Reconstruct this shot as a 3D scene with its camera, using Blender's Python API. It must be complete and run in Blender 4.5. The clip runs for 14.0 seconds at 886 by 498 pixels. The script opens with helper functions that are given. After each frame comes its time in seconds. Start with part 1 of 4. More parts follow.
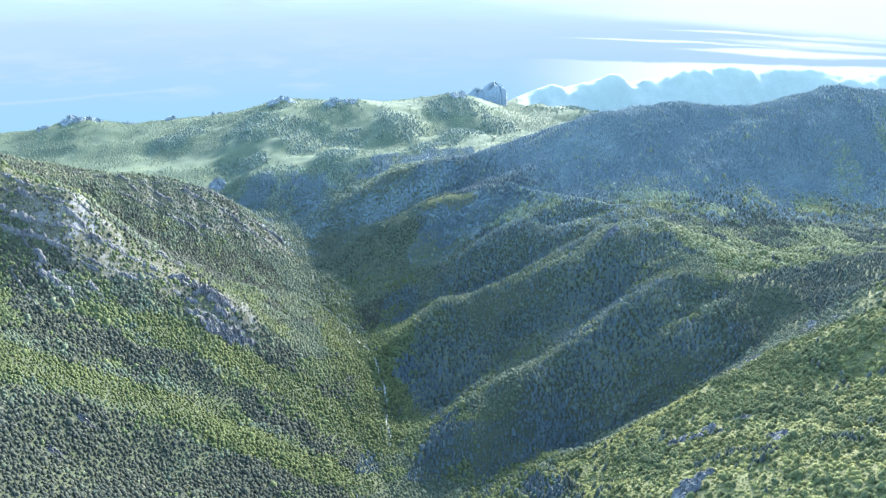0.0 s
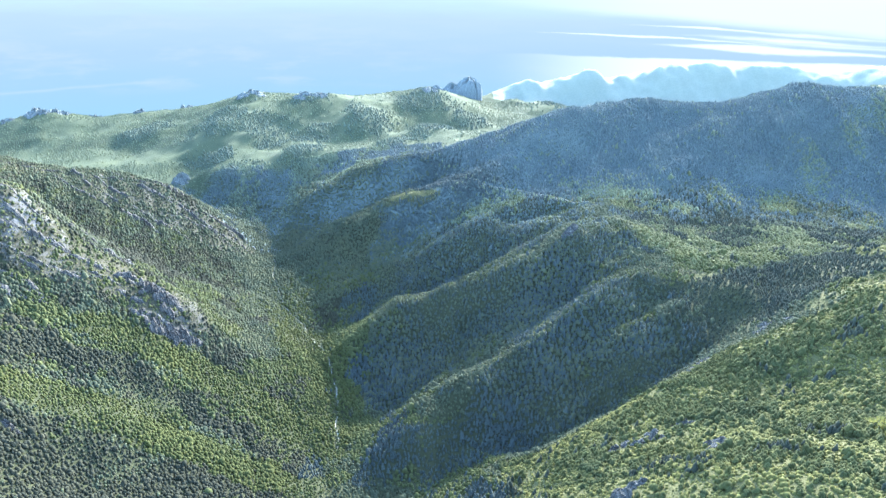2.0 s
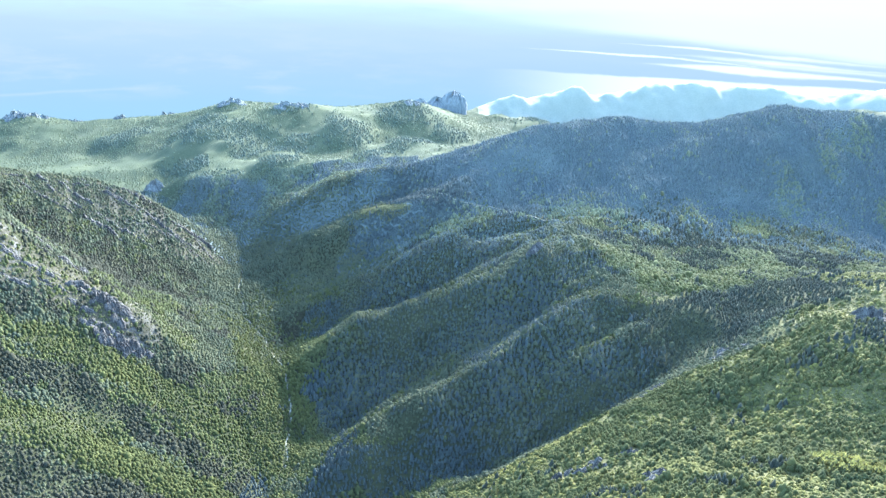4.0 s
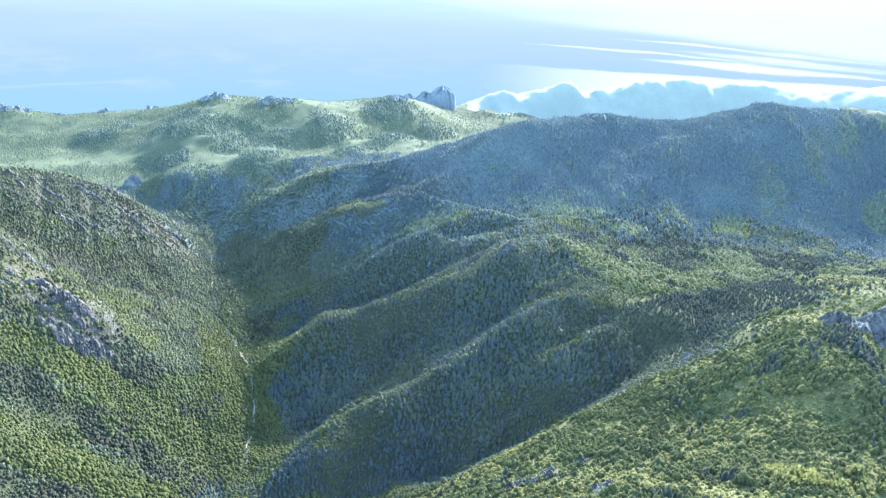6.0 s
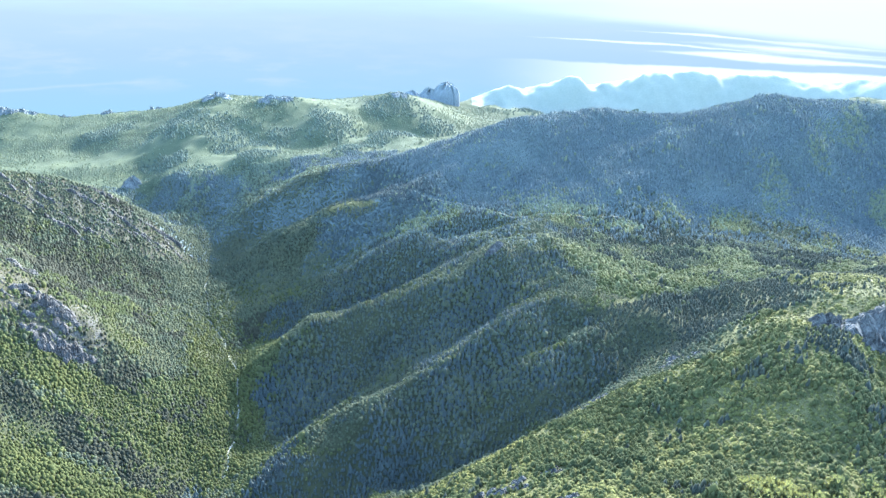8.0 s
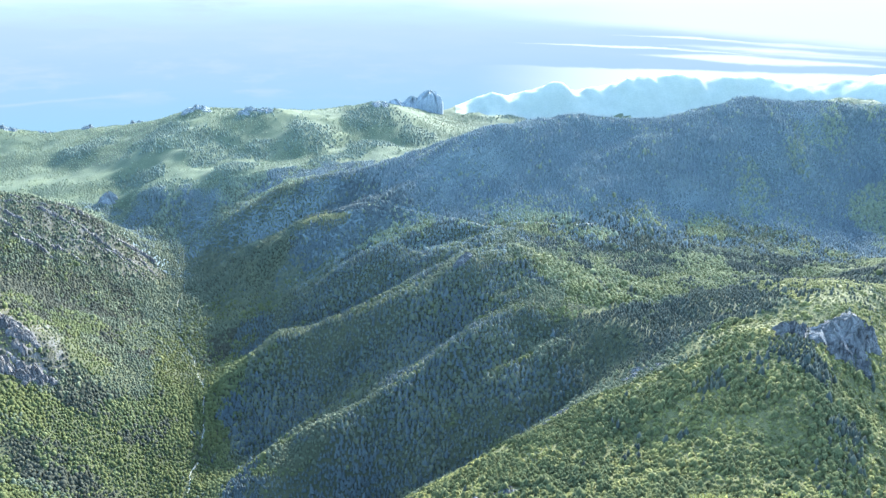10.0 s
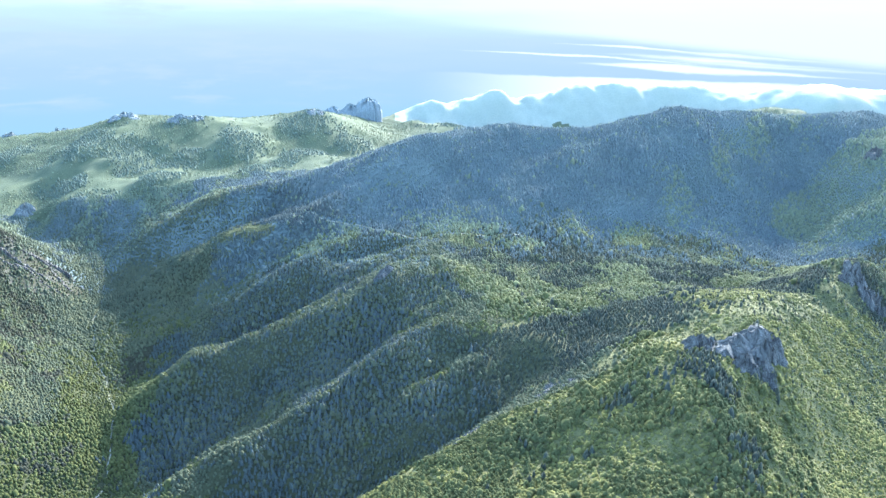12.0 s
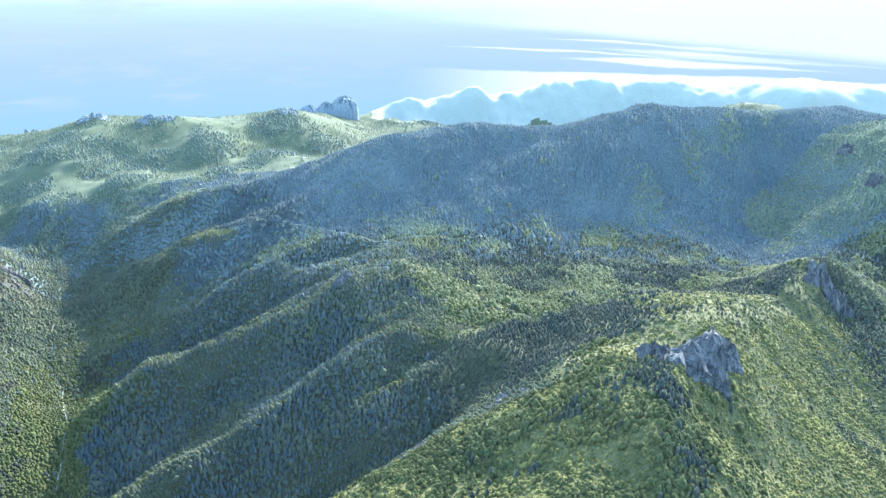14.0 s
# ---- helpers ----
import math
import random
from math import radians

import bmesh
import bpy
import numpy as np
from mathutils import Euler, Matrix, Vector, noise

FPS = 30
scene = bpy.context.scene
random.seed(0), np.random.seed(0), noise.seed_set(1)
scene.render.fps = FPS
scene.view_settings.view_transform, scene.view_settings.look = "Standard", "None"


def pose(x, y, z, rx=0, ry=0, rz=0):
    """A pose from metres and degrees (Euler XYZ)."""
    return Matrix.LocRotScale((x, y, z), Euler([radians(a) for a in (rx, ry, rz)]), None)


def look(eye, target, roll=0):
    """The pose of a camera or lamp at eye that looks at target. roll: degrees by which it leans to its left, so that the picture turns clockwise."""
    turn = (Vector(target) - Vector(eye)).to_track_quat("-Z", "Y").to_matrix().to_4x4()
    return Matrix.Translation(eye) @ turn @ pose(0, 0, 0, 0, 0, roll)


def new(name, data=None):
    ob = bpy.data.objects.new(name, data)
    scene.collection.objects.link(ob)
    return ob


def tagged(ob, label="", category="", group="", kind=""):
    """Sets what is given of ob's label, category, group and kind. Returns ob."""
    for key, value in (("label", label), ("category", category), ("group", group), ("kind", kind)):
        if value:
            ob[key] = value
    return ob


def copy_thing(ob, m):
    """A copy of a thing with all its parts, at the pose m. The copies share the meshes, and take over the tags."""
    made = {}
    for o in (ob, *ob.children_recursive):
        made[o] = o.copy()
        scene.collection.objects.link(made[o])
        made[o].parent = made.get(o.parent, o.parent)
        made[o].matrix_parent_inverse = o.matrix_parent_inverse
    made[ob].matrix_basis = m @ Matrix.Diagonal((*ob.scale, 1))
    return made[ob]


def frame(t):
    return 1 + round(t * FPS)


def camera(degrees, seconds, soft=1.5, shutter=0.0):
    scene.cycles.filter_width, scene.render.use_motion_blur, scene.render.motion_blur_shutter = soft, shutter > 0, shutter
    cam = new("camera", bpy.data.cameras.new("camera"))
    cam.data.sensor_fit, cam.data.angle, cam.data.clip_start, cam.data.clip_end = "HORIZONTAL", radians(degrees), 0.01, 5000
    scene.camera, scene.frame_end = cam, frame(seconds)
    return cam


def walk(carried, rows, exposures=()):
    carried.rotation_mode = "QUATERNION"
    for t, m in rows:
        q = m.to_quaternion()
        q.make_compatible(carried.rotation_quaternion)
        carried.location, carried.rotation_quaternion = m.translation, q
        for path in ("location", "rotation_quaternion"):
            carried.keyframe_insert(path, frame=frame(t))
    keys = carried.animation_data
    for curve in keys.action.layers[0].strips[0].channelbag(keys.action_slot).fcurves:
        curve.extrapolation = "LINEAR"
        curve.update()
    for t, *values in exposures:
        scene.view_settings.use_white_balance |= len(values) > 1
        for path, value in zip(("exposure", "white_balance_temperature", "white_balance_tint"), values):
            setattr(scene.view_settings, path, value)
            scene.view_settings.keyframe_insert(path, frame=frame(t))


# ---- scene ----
cam = camera(63.3, 14.0, 1.5)
PATH = [
    (0, (-3.455, -5.436, 724.258), (-3.434, -3.549, 723.595), 0.4),
    (0.5, (9.845, 0.382, 724.348), (9.873, 2.266, 723.676), 0.2),
    (1, (24.673, 7.05, 723.51), (24.71, 8.931, 722.831), 0.3),
    (1.5, (38.123, 12.709, 723.344), (38.169, 14.589, 722.663), 0.5),
    (2, (52.824, 19.63, 722.604), (52.878, 21.511, 721.927), 0.9),
    (2.5, (65.922, 25.01, 721.673), (65.98, 26.894, 721.006), 1.3),
    (3, (80.53, 29.008, 721.175), (80.593, 30.896, 720.52), 1.8),
    (3.5, (94.363, 33.532, 721.846), (94.428, 35.424, 721.199), 2.0),
    (4, (107.623, 40.107, 722.007), (107.691, 42.0, 721.364), 2.4),
    (6.5, (173.188, 67.859, 724.952), (173.252, 69.745, 724.29), 2.8),
    (7, (186.756, 73.366, 725.63), (186.806, 75.251, 724.963), 2.6),
    (7.5, (199.719, 79.112, 726.412), (199.753, 80.997, 725.742), 2.2),
    (8, (212.604, 85.562, 727.169), (212.618, 87.445, 726.498), 1.6),
    (10.5, (277.102, 110.832, 730.478), (277.13, 112.724, 729.83), 0.1),
    (11, (290.363, 116.641, 731.954), (290.432, 118.533, 731.31), 0.4),
    (11.5, (301.713, 122.334, 733.043), (301.824, 124.225, 732.401), 0.9),
    (12, (316.678, 128.58, 733.82), (316.821, 130.471, 733.183), 1.2),
    (12.5, (329.54, 134.008, 735.438), (329.704, 135.898, 734.805), 1.3),
    (13, (343.068, 138.236, 736.776), (343.24, 140.124, 736.142), 1.3),
    (13.5, (355.474, 143.56, 739.331), (355.647, 145.447, 738.691), 1.1),
    (14, (367.783, 150.039, 741.533), (367.949, 151.923, 740.883), 0.8),
]
walk(cam, [(t, look(eye, target, roll)) for t, eye, target, roll in PATH], [(0, 4.24, 5600, 10), (14, 4.24, 5600, 10)])

# ---- world, sun, exposure ----
SUN_AZ, SUN_EL = radians(27.0), radians(29.0)
world = bpy.data.worlds.new("world")
scene.world = world
world.use_nodes = True
wn = world.node_tree.nodes
sky = wn.new("ShaderNodeTexSky")
sky.sky_type, sky.sun_disc = "NISHITA", False
sky.sun_elevation, sky.sun_rotation = SUN_EL, SUN_AZ
sky.altitude, sky.air_density, sky.dust_density, sky.ozone_density = 700, 1.2, 2.0, 1.5
wn["Background"].inputs["Strength"].default_value = 0.15
world.node_tree.links.new(sky.outputs[0], wn["Background"].inputs[0])
sun = new("sun", bpy.data.lights.new("sun", "SUN"))
sun.data.energy, sun.data.angle, sun.data.color = 2.35, radians(0.6), (1.0, 0.94, 0.82)
sun.matrix_world = look((math.sin(SUN_AZ) * 900, math.cos(SUN_AZ) * 900, 900 * math.tan(SUN_EL)), (0, 0, 0))


# ---- helpers for building ----
def mesh_object(name, verts, tris, material, smooth=False, quads=None):
    """One mesh from numpy arrays of vertices and of triangles (or quads)."""
    faces = np.asarray(tris if quads is None else quads, dtype=np.int32)
    side = faces.shape[1]
    me = bpy.data.meshes.new(name)
    me.vertices.add(len(verts))
    me.vertices.foreach_set("co", np.asarray(verts, dtype=np.float32).ravel())
    me.loops.add(faces.size)
    me.loops.foreach_set("vertex_index", faces.ravel())
    me.polygons.add(len(faces))
    me.polygons.foreach_set("loop_start", np.arange(0, faces.size, side, dtype=np.int32))
    me.polygons.foreach_set("use_smooth", np.full(len(faces), smooth))
    me.update(calc_edges=True)
    me.validate()
    me.materials.append(material)
    return new(name, me)


def lattice(ix, iy, seed):
    """A pseudo-random value in 0..1 for each whole-numbered lattice point."""
    h = (ix.astype(np.int64) * 374761393 + iy.astype(np.int64) * 668265263 + seed * 1442695041) & 0xFFFFFFFF
    h = ((h ^ (h >> 13)) * 1274126177) & 0xFFFFFFFF
    h = ((h ^ (h >> 16)) * 2246822519) & 0xFFFFFFFF
    return ((h ^ (h >> 15)) & 0xFFFFFF) / float(0xFFFFFF)


def value_noise(x, y, seed):
    x, y = np.asarray(x, dtype=float), np.asarray(y, dtype=float)
    ix, iy = np.floor(x), np.floor(y)
    u, v = x - ix, y - iy
    u, v = u * u * u * (u * (u * 6 - 15) + 10), v * v * v * (v * (v * 6 - 15) + 10)
    a, b = lattice(ix, iy, seed), lattice(ix + 1, iy, seed)
    c, d = lattice(ix, iy + 1, seed), lattice(ix + 1, iy + 1, seed)
    return (a + (b - a) * u) * (1 - v) + (c + (d - c) * u) * v


def fbm(x, y, size, octaves=4, seed=0):
    """Fractal noise, about -1 to 1, whose largest swells are `size` metres."""
    total, amp, norm = 0.0, 1.0, 0.0
    for k in range(octaves):
        turn = 0.6 * k
        xr, yr = x * math.cos(turn) - y * math.sin(turn), x * math.sin(turn) + y * math.cos(turn)
        total = total + amp * (2 * value_noise(xr / size * 2 ** k + 31.7 * k, yr / size * 2 ** k - 17.3 * k, seed + k) - 1)
        norm, amp = norm + amp, amp * 0.5
    return total / norm * 1.6


def ridged(x, y, size, octaves=3, seed=0):
    total, amp = 0.0, 1.0
    for k in range(octaves):
        total = total + amp * (1 - np.abs(fbm(x, y, size / 2 ** k, 2, seed + 7 * k)))
        amp *= 0.5
    return total / 1.75


def smoothstep(a, b, v):
    t = np.clip((v - a) / (b - a), 0, 1)
    return t * t * (3 - 2 * t)


def near_line(x, y, line, reach):
    """1 on a line of (x, y) places, falling to 0 at `reach` metres from it."""
    best = np.full(len(x), 1e9)
    for (ax, ay), (bx, by) in zip(line, line[1:]):
        dx, dy = bx - ax, by - ay
        t = np.clip(((x - ax) * dx + (y - ay) * dy) / (dx * dx + dy * dy), 0, 1)
        best = np.minimum(best, np.hypot(x - ax - t * dx, y - ay - t * dy))
    return 1 - smoothstep(0.45 * reach, reach, best)


# ---- materials ----
def material(name):
    mat = bpy.data.materials.new(name)
    mat.use_nodes = True
    nt = mat.node_tree
    return mat, nt, nt.nodes["Principled BSDF"]


def noise_node(nt, scale, detail=4.0, rough=0.55, stretch=None):
    geo = nt.nodes.new("ShaderNodeNewGeometry")
    tex = nt.nodes.new("ShaderNodeTexNoise")
    tex.inputs["Scale"].default_value, tex.inputs["Detail"].default_value, tex.inputs["Roughness"].default_value = scale, detail, rough
    if stretch:
        mp = nt.nodes.new("ShaderNodeMapping")
        mp.inputs["Scale"].default_value = stretch
        nt.links.new(geo.outputs["Position"], mp.inputs["Vector"])
        nt.links.new(mp.outputs[0], tex.inputs["Vector"])
    else:
        nt.links.new(geo.outputs["Position"], tex.inputs["Vector"])
    return tex.outputs["Fac"]


def ramp_node(nt, fac, stops):
    node = nt.nodes.new("ShaderNodeValToRGB")
    els = node.color_ramp.elements
    while len(els) < len(stops):
        els.new(0.5)
    for el, (at, col) in zip(els, stops):
        el.position = at
        el.color = (*col, 1) if len(col) == 3 else col
    nt.links.new(fac, node.inputs[0])
    return node.outputs[0]


def mix_node(nt, fac, a, b, mode="MIX"):
    node = nt.nodes.new("ShaderNodeMix")
    node.data_type, node.blend_type = "RGBA", mode
    for socket, value in ((node.inputs[0], fac), (node.inputs[6], a), (node.inputs[7], b)):
        if isinstance(value, (int, float)):
            socket.default_value = value
        elif isinstance(value, tuple):
            socket.default_value = (*value, 1)
        else:
            nt.links.new(value, socket)
    return node.outputs[2]


def bump_node(nt, bsdf, height, strength, distance):
    bump = nt.nodes.new("ShaderNodeBump")
    bump.inputs["Strength"].default_value, bump.inputs["Distance"].default_value = strength, distance
    nt.links.new(height, bump.inputs["Height"])
    nt.links.new(bump.outputs[0], bsdf.inputs["Normal"])


def foliage(name, dark, mid, light, thin=0.35, lively=1.0):
    """Leaves: each crown its own tone, patches of tone over the slope, some light let through."""
    mat, nt, bsdf = material(name)
    geo = nt.nodes.new("ShaderNodeNewGeometry")

    def swing(low, high):
        return tuple(1 + (v - 1) * lively for v in low), tuple(1 + (v - 1) * lively for v in high)

    tone = ramp_node(nt, geo.outputs["Random Per Island"], [(0.0, dark), (0.55, mid), (1.0, light)])
    low, high = swing((0.78, 0.84, 0.88), (1.14, 1.1, 0.96))
    patch = ramp_node(nt, noise_node(nt, 0.012, 3), [(0.35, low), (0.65, high)])
    low, high = swing((0.82, 0.84, 0.84), (1.14, 1.12, 1.08))
    grain = ramp_node(nt, noise_node(nt, 0.8, 3, 0.65), [(0.3, low), (0.7, high)])
    low, high = swing((0.76, 0.8, 0.82), (1.2, 1.16, 1.06))
    tree = ramp_node(nt, noise_node(nt, 0.09, 2, 0.6), [(0.36, low), (0.64, high)])
    col = mix_node(nt, 1.0, mix_node(nt, 1.0, mix_node(nt, 1.0, tone, patch, "MULTIPLY"), tree, "MULTIPLY"), grain, "MULTIPLY")
    nt.links.new(col, bsdf.inputs["Base Color"])
    bsdf.inputs["Roughness"].default_value = 0.7
    bsdf.inputs["Specular IOR Level"].default_value = 0.03
    bump_node(nt, bsdf, noise_node(nt, 0.9, 3, 0.65), 0.35, 1.0)
    through_leaf = nt.nodes.new("ShaderNodeBsdfTranslucent")
    nt.links.new(mix_node(nt, 1.0, col, (1.08, 1.06, 0.88), "MULTIPLY"), through_leaf.inputs[0])
    both = nt.nodes.new("ShaderNodeMixShader")
    both.inputs[0].default_value = thin
    nt.links.new(bsdf.outputs[0], both.inputs[1])
    nt.links.new(through_leaf.outputs[0], both.inputs[2])
    nt.links.new(both.outputs[0], nt.nodes["Material Output"].inputs[0])
    return mat


def rock_material(name, pale, grey, dark, streak=(1, 1, 0.35)):
    mat, nt, bsdf = material(name)
    big = ramp_node(nt, noise_node(nt, 0.05, 6, 0.65, streak), [(0.3, grey), (0.6, pale)])
    crack = ramp_node(nt, noise_node(nt, 0.22, 6, 0.75, streak), [(0.36, dark), (0.5, (1, 1, 1))])
    nt.links.new(mix_node(nt, 1.0, big, crack, "MULTIPLY"), bsdf.inputs["Base Color"])
    bsdf.inputs["Roughness"].default_value = 0.9
    bsdf.inputs["Specular IOR Level"].default_value = 0.1
    bump_node(nt, bsdf, noise_node(nt, 0.3, 6, 0.7, streak), 1.0, 3.0)
    return mat


def ground_material(name, low, mid, high, bare_from, stone_pale=(0.46, 0.45, 0.42), lively=1.0):
    """Turf in three tones with limestone breaking through where it is steep or worn."""
    mat, nt, bsdf = material(name)
    grass = ramp_node(nt, noise_node(nt, 0.012, 5, 0.6), [(0.3, low), (0.52, mid), (0.72, high)])
    fine = ramp_node(nt, noise_node(nt, 0.2, 5, 0.7), [(0.3, (1 - 0.38 * lively, 1 - 0.36 * lively, 1 - 0.38 * lively)), (0.7, (1 + 0.25 * lively, 1 + 0.2 * lively, 1 + 0.15 * lively))])
    grass = mix_node(nt, 1.0, grass, fine, "MULTIPLY")
    stone = ramp_node(nt, noise_node(nt, 0.12, 6, 0.75), [(0.3, tuple(0.35 * v for v in stone_pale)), (0.7, stone_pale)])
    geo = nt.nodes.new("ShaderNodeNewGeometry")
    sep = nt.nodes.new("ShaderNodeSeparateXYZ")
    nt.links.new(geo.outputs["Normal"], sep.inputs[0])
    steep = ramp_node(nt, sep.outputs["Z"], [(0.58, (1, 1, 1)), (0.86, (0, 0, 0))])
    bare = ramp_node(nt, noise_node(nt, 0.03, 6, 0.75), [(bare_from, (0, 0, 0)), (bare_from + 0.08, (1, 1, 1))])
    nt.links.new(mix_node(nt, mix_node(nt, 1.0, steep, bare, "MULTIPLY"), grass, stone), bsdf.inputs["Base Color"])
    bsdf.inputs["Roughness"].default_value = 0.95
    bsdf.inputs["Specular IOR Level"].default_value = 0.04
    bump_node(nt, bsdf, noise_node(nt, 0.3, 5, 0.7), 0.8 * lively, 1.5)
    return mat


# Floor colour darkened so that gaps between crowns look shaded by the canopy.
M_GROUND = ground_material("forest_floor", (0.02, 0.023, 0.012), (0.026, 0.029, 0.015), (0.033, 0.036, 0.018), 0.7, (0.08, 0.078, 0.068))
# Forest floor made lighter and bluer, to imitate haze over the mountain.
M_HAZE_FLOOR = ground_material("hazed_mountain_floor", (0.046, 0.06, 0.056), (0.052, 0.066, 0.062), (0.06, 0.075, 0.068), 0.7, (0.08, 0.09, 0.086), 0.6)
M_SCREE = ground_material("stony_scrub_slope", (0.026, 0.026, 0.017), (0.033, 0.032, 0.021), (0.043, 0.04, 0.027), 0.46, (0.1, 0.097, 0.088))
M_MEADOW = ground_material("mountain_meadow", (0.04, 0.042, 0.018), (0.049, 0.05, 0.021), (0.058, 0.058, 0.025), 0.62, (0.16, 0.16, 0.135))
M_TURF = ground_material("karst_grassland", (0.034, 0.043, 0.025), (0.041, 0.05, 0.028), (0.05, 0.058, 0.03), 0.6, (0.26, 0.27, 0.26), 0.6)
# Limestone range: low contrast and tint imitate distance haze.
M_RANGE = ground_material("hazed_limestone_range", (0.122, 0.135, 0.106), (0.131, 0.143, 0.112), (0.141, 0.152, 0.118), 0.6, (0.165, 0.18, 0.152), 0.45)
M_BROAD = foliage("broadleaf_leaves", (0.072, 0.081, 0.035), (0.080, 0.090, 0.039), (0.088, 0.099, 0.043), 0.56, 0.60)
# Far leaves: distance haze put into the colour, paler and less varied.
M_FAR_BROAD = foliage("hazed_broadleaf_leaves", (0.117, 0.135, 0.090), (0.130, 0.150, 0.100), (0.143, 0.165, 0.110), 0.55, 0.40)
M_UPLAND = foliage("upland_broadleaf_leaves", (0.099, 0.105, 0.054), (0.118, 0.125, 0.064), (0.137, 0.145, 0.074), 0.52, 0.70)
M_YOUNG = foliage("fresh_young_leaves", (0.063, 0.070, 0.027), (0.070, 0.078, 0.030), (0.077, 0.086, 0.033), 0.56, 0.50)
# Bluer than the near pines: haze and blue shade put into both colours.
M_PINE = foliage("pine_needles", (0.050, 0.062, 0.060), (0.055, 0.069, 0.067), (0.061, 0.076, 0.074), 0.40, 0.50)
M_HAZE_PINE = foliage("hazed_pine_needles", (0.082, 0.100, 0.099), (0.088, 0.108, 0.106), (0.094, 0.116, 0.113), 0.40, 0.35)
M_NEAR_PINE = foliage("dark_pine_needles", (0.035, 0.041, 0.032), (0.042, 0.049, 0.038), (0.049, 0.057, 0.044), 0.34, 0.80)
M_OAK = foliage("grey_oak_leaves", (0.070, 0.079, 0.050), (0.078, 0.088, 0.056), (0.086, 0.097, 0.062), 0.54, 0.60)
M_NEAR_OAK = foliage("green_oak_leaves", (0.065, 0.071, 0.031), (0.076, 0.083, 0.036), (0.087, 0.095, 0.041), 0.52, 0.80)
# Oak leaves again, paled and blued to stand in for haze.
M_FAR_OAK = foliage("hazed_oak_leaves", (0.084, 0.104, 0.095), (0.090, 0.112, 0.102), (0.096, 0.120, 0.109), 0.50, 0.35)
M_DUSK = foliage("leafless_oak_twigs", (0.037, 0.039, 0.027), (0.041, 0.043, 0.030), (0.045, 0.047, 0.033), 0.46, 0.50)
M_CARPET = foliage("low_slope_scrub_leaves", (0.080, 0.080, 0.028), (0.095, 0.095, 0.033), (0.110, 0.110, 0.038), 0.45, 0.80)
M_SHRUB = foliage("low_shrub_leaves", (0.084, 0.084, 0.042), (0.100, 0.100, 0.050), (0.116, 0.116, 0.058), 0.50, 0.90)
# Hill scrub and hill pines: colours raised to stand in for missing haze.
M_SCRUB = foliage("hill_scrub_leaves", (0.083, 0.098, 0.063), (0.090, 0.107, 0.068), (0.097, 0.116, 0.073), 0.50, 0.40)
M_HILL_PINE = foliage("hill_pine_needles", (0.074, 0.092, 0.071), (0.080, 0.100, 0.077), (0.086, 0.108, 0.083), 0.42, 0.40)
M_ROCK = rock_material("weathered_limestone", (0.07, 0.072, 0.064), (0.034, 0.036, 0.034), (0.28, 0.29, 0.29))
M_PALE_ROCK = rock_material("bare_pale_limestone", (0.068, 0.064, 0.055), (0.034, 0.033, 0.03), (0.28, 0.29, 0.29))


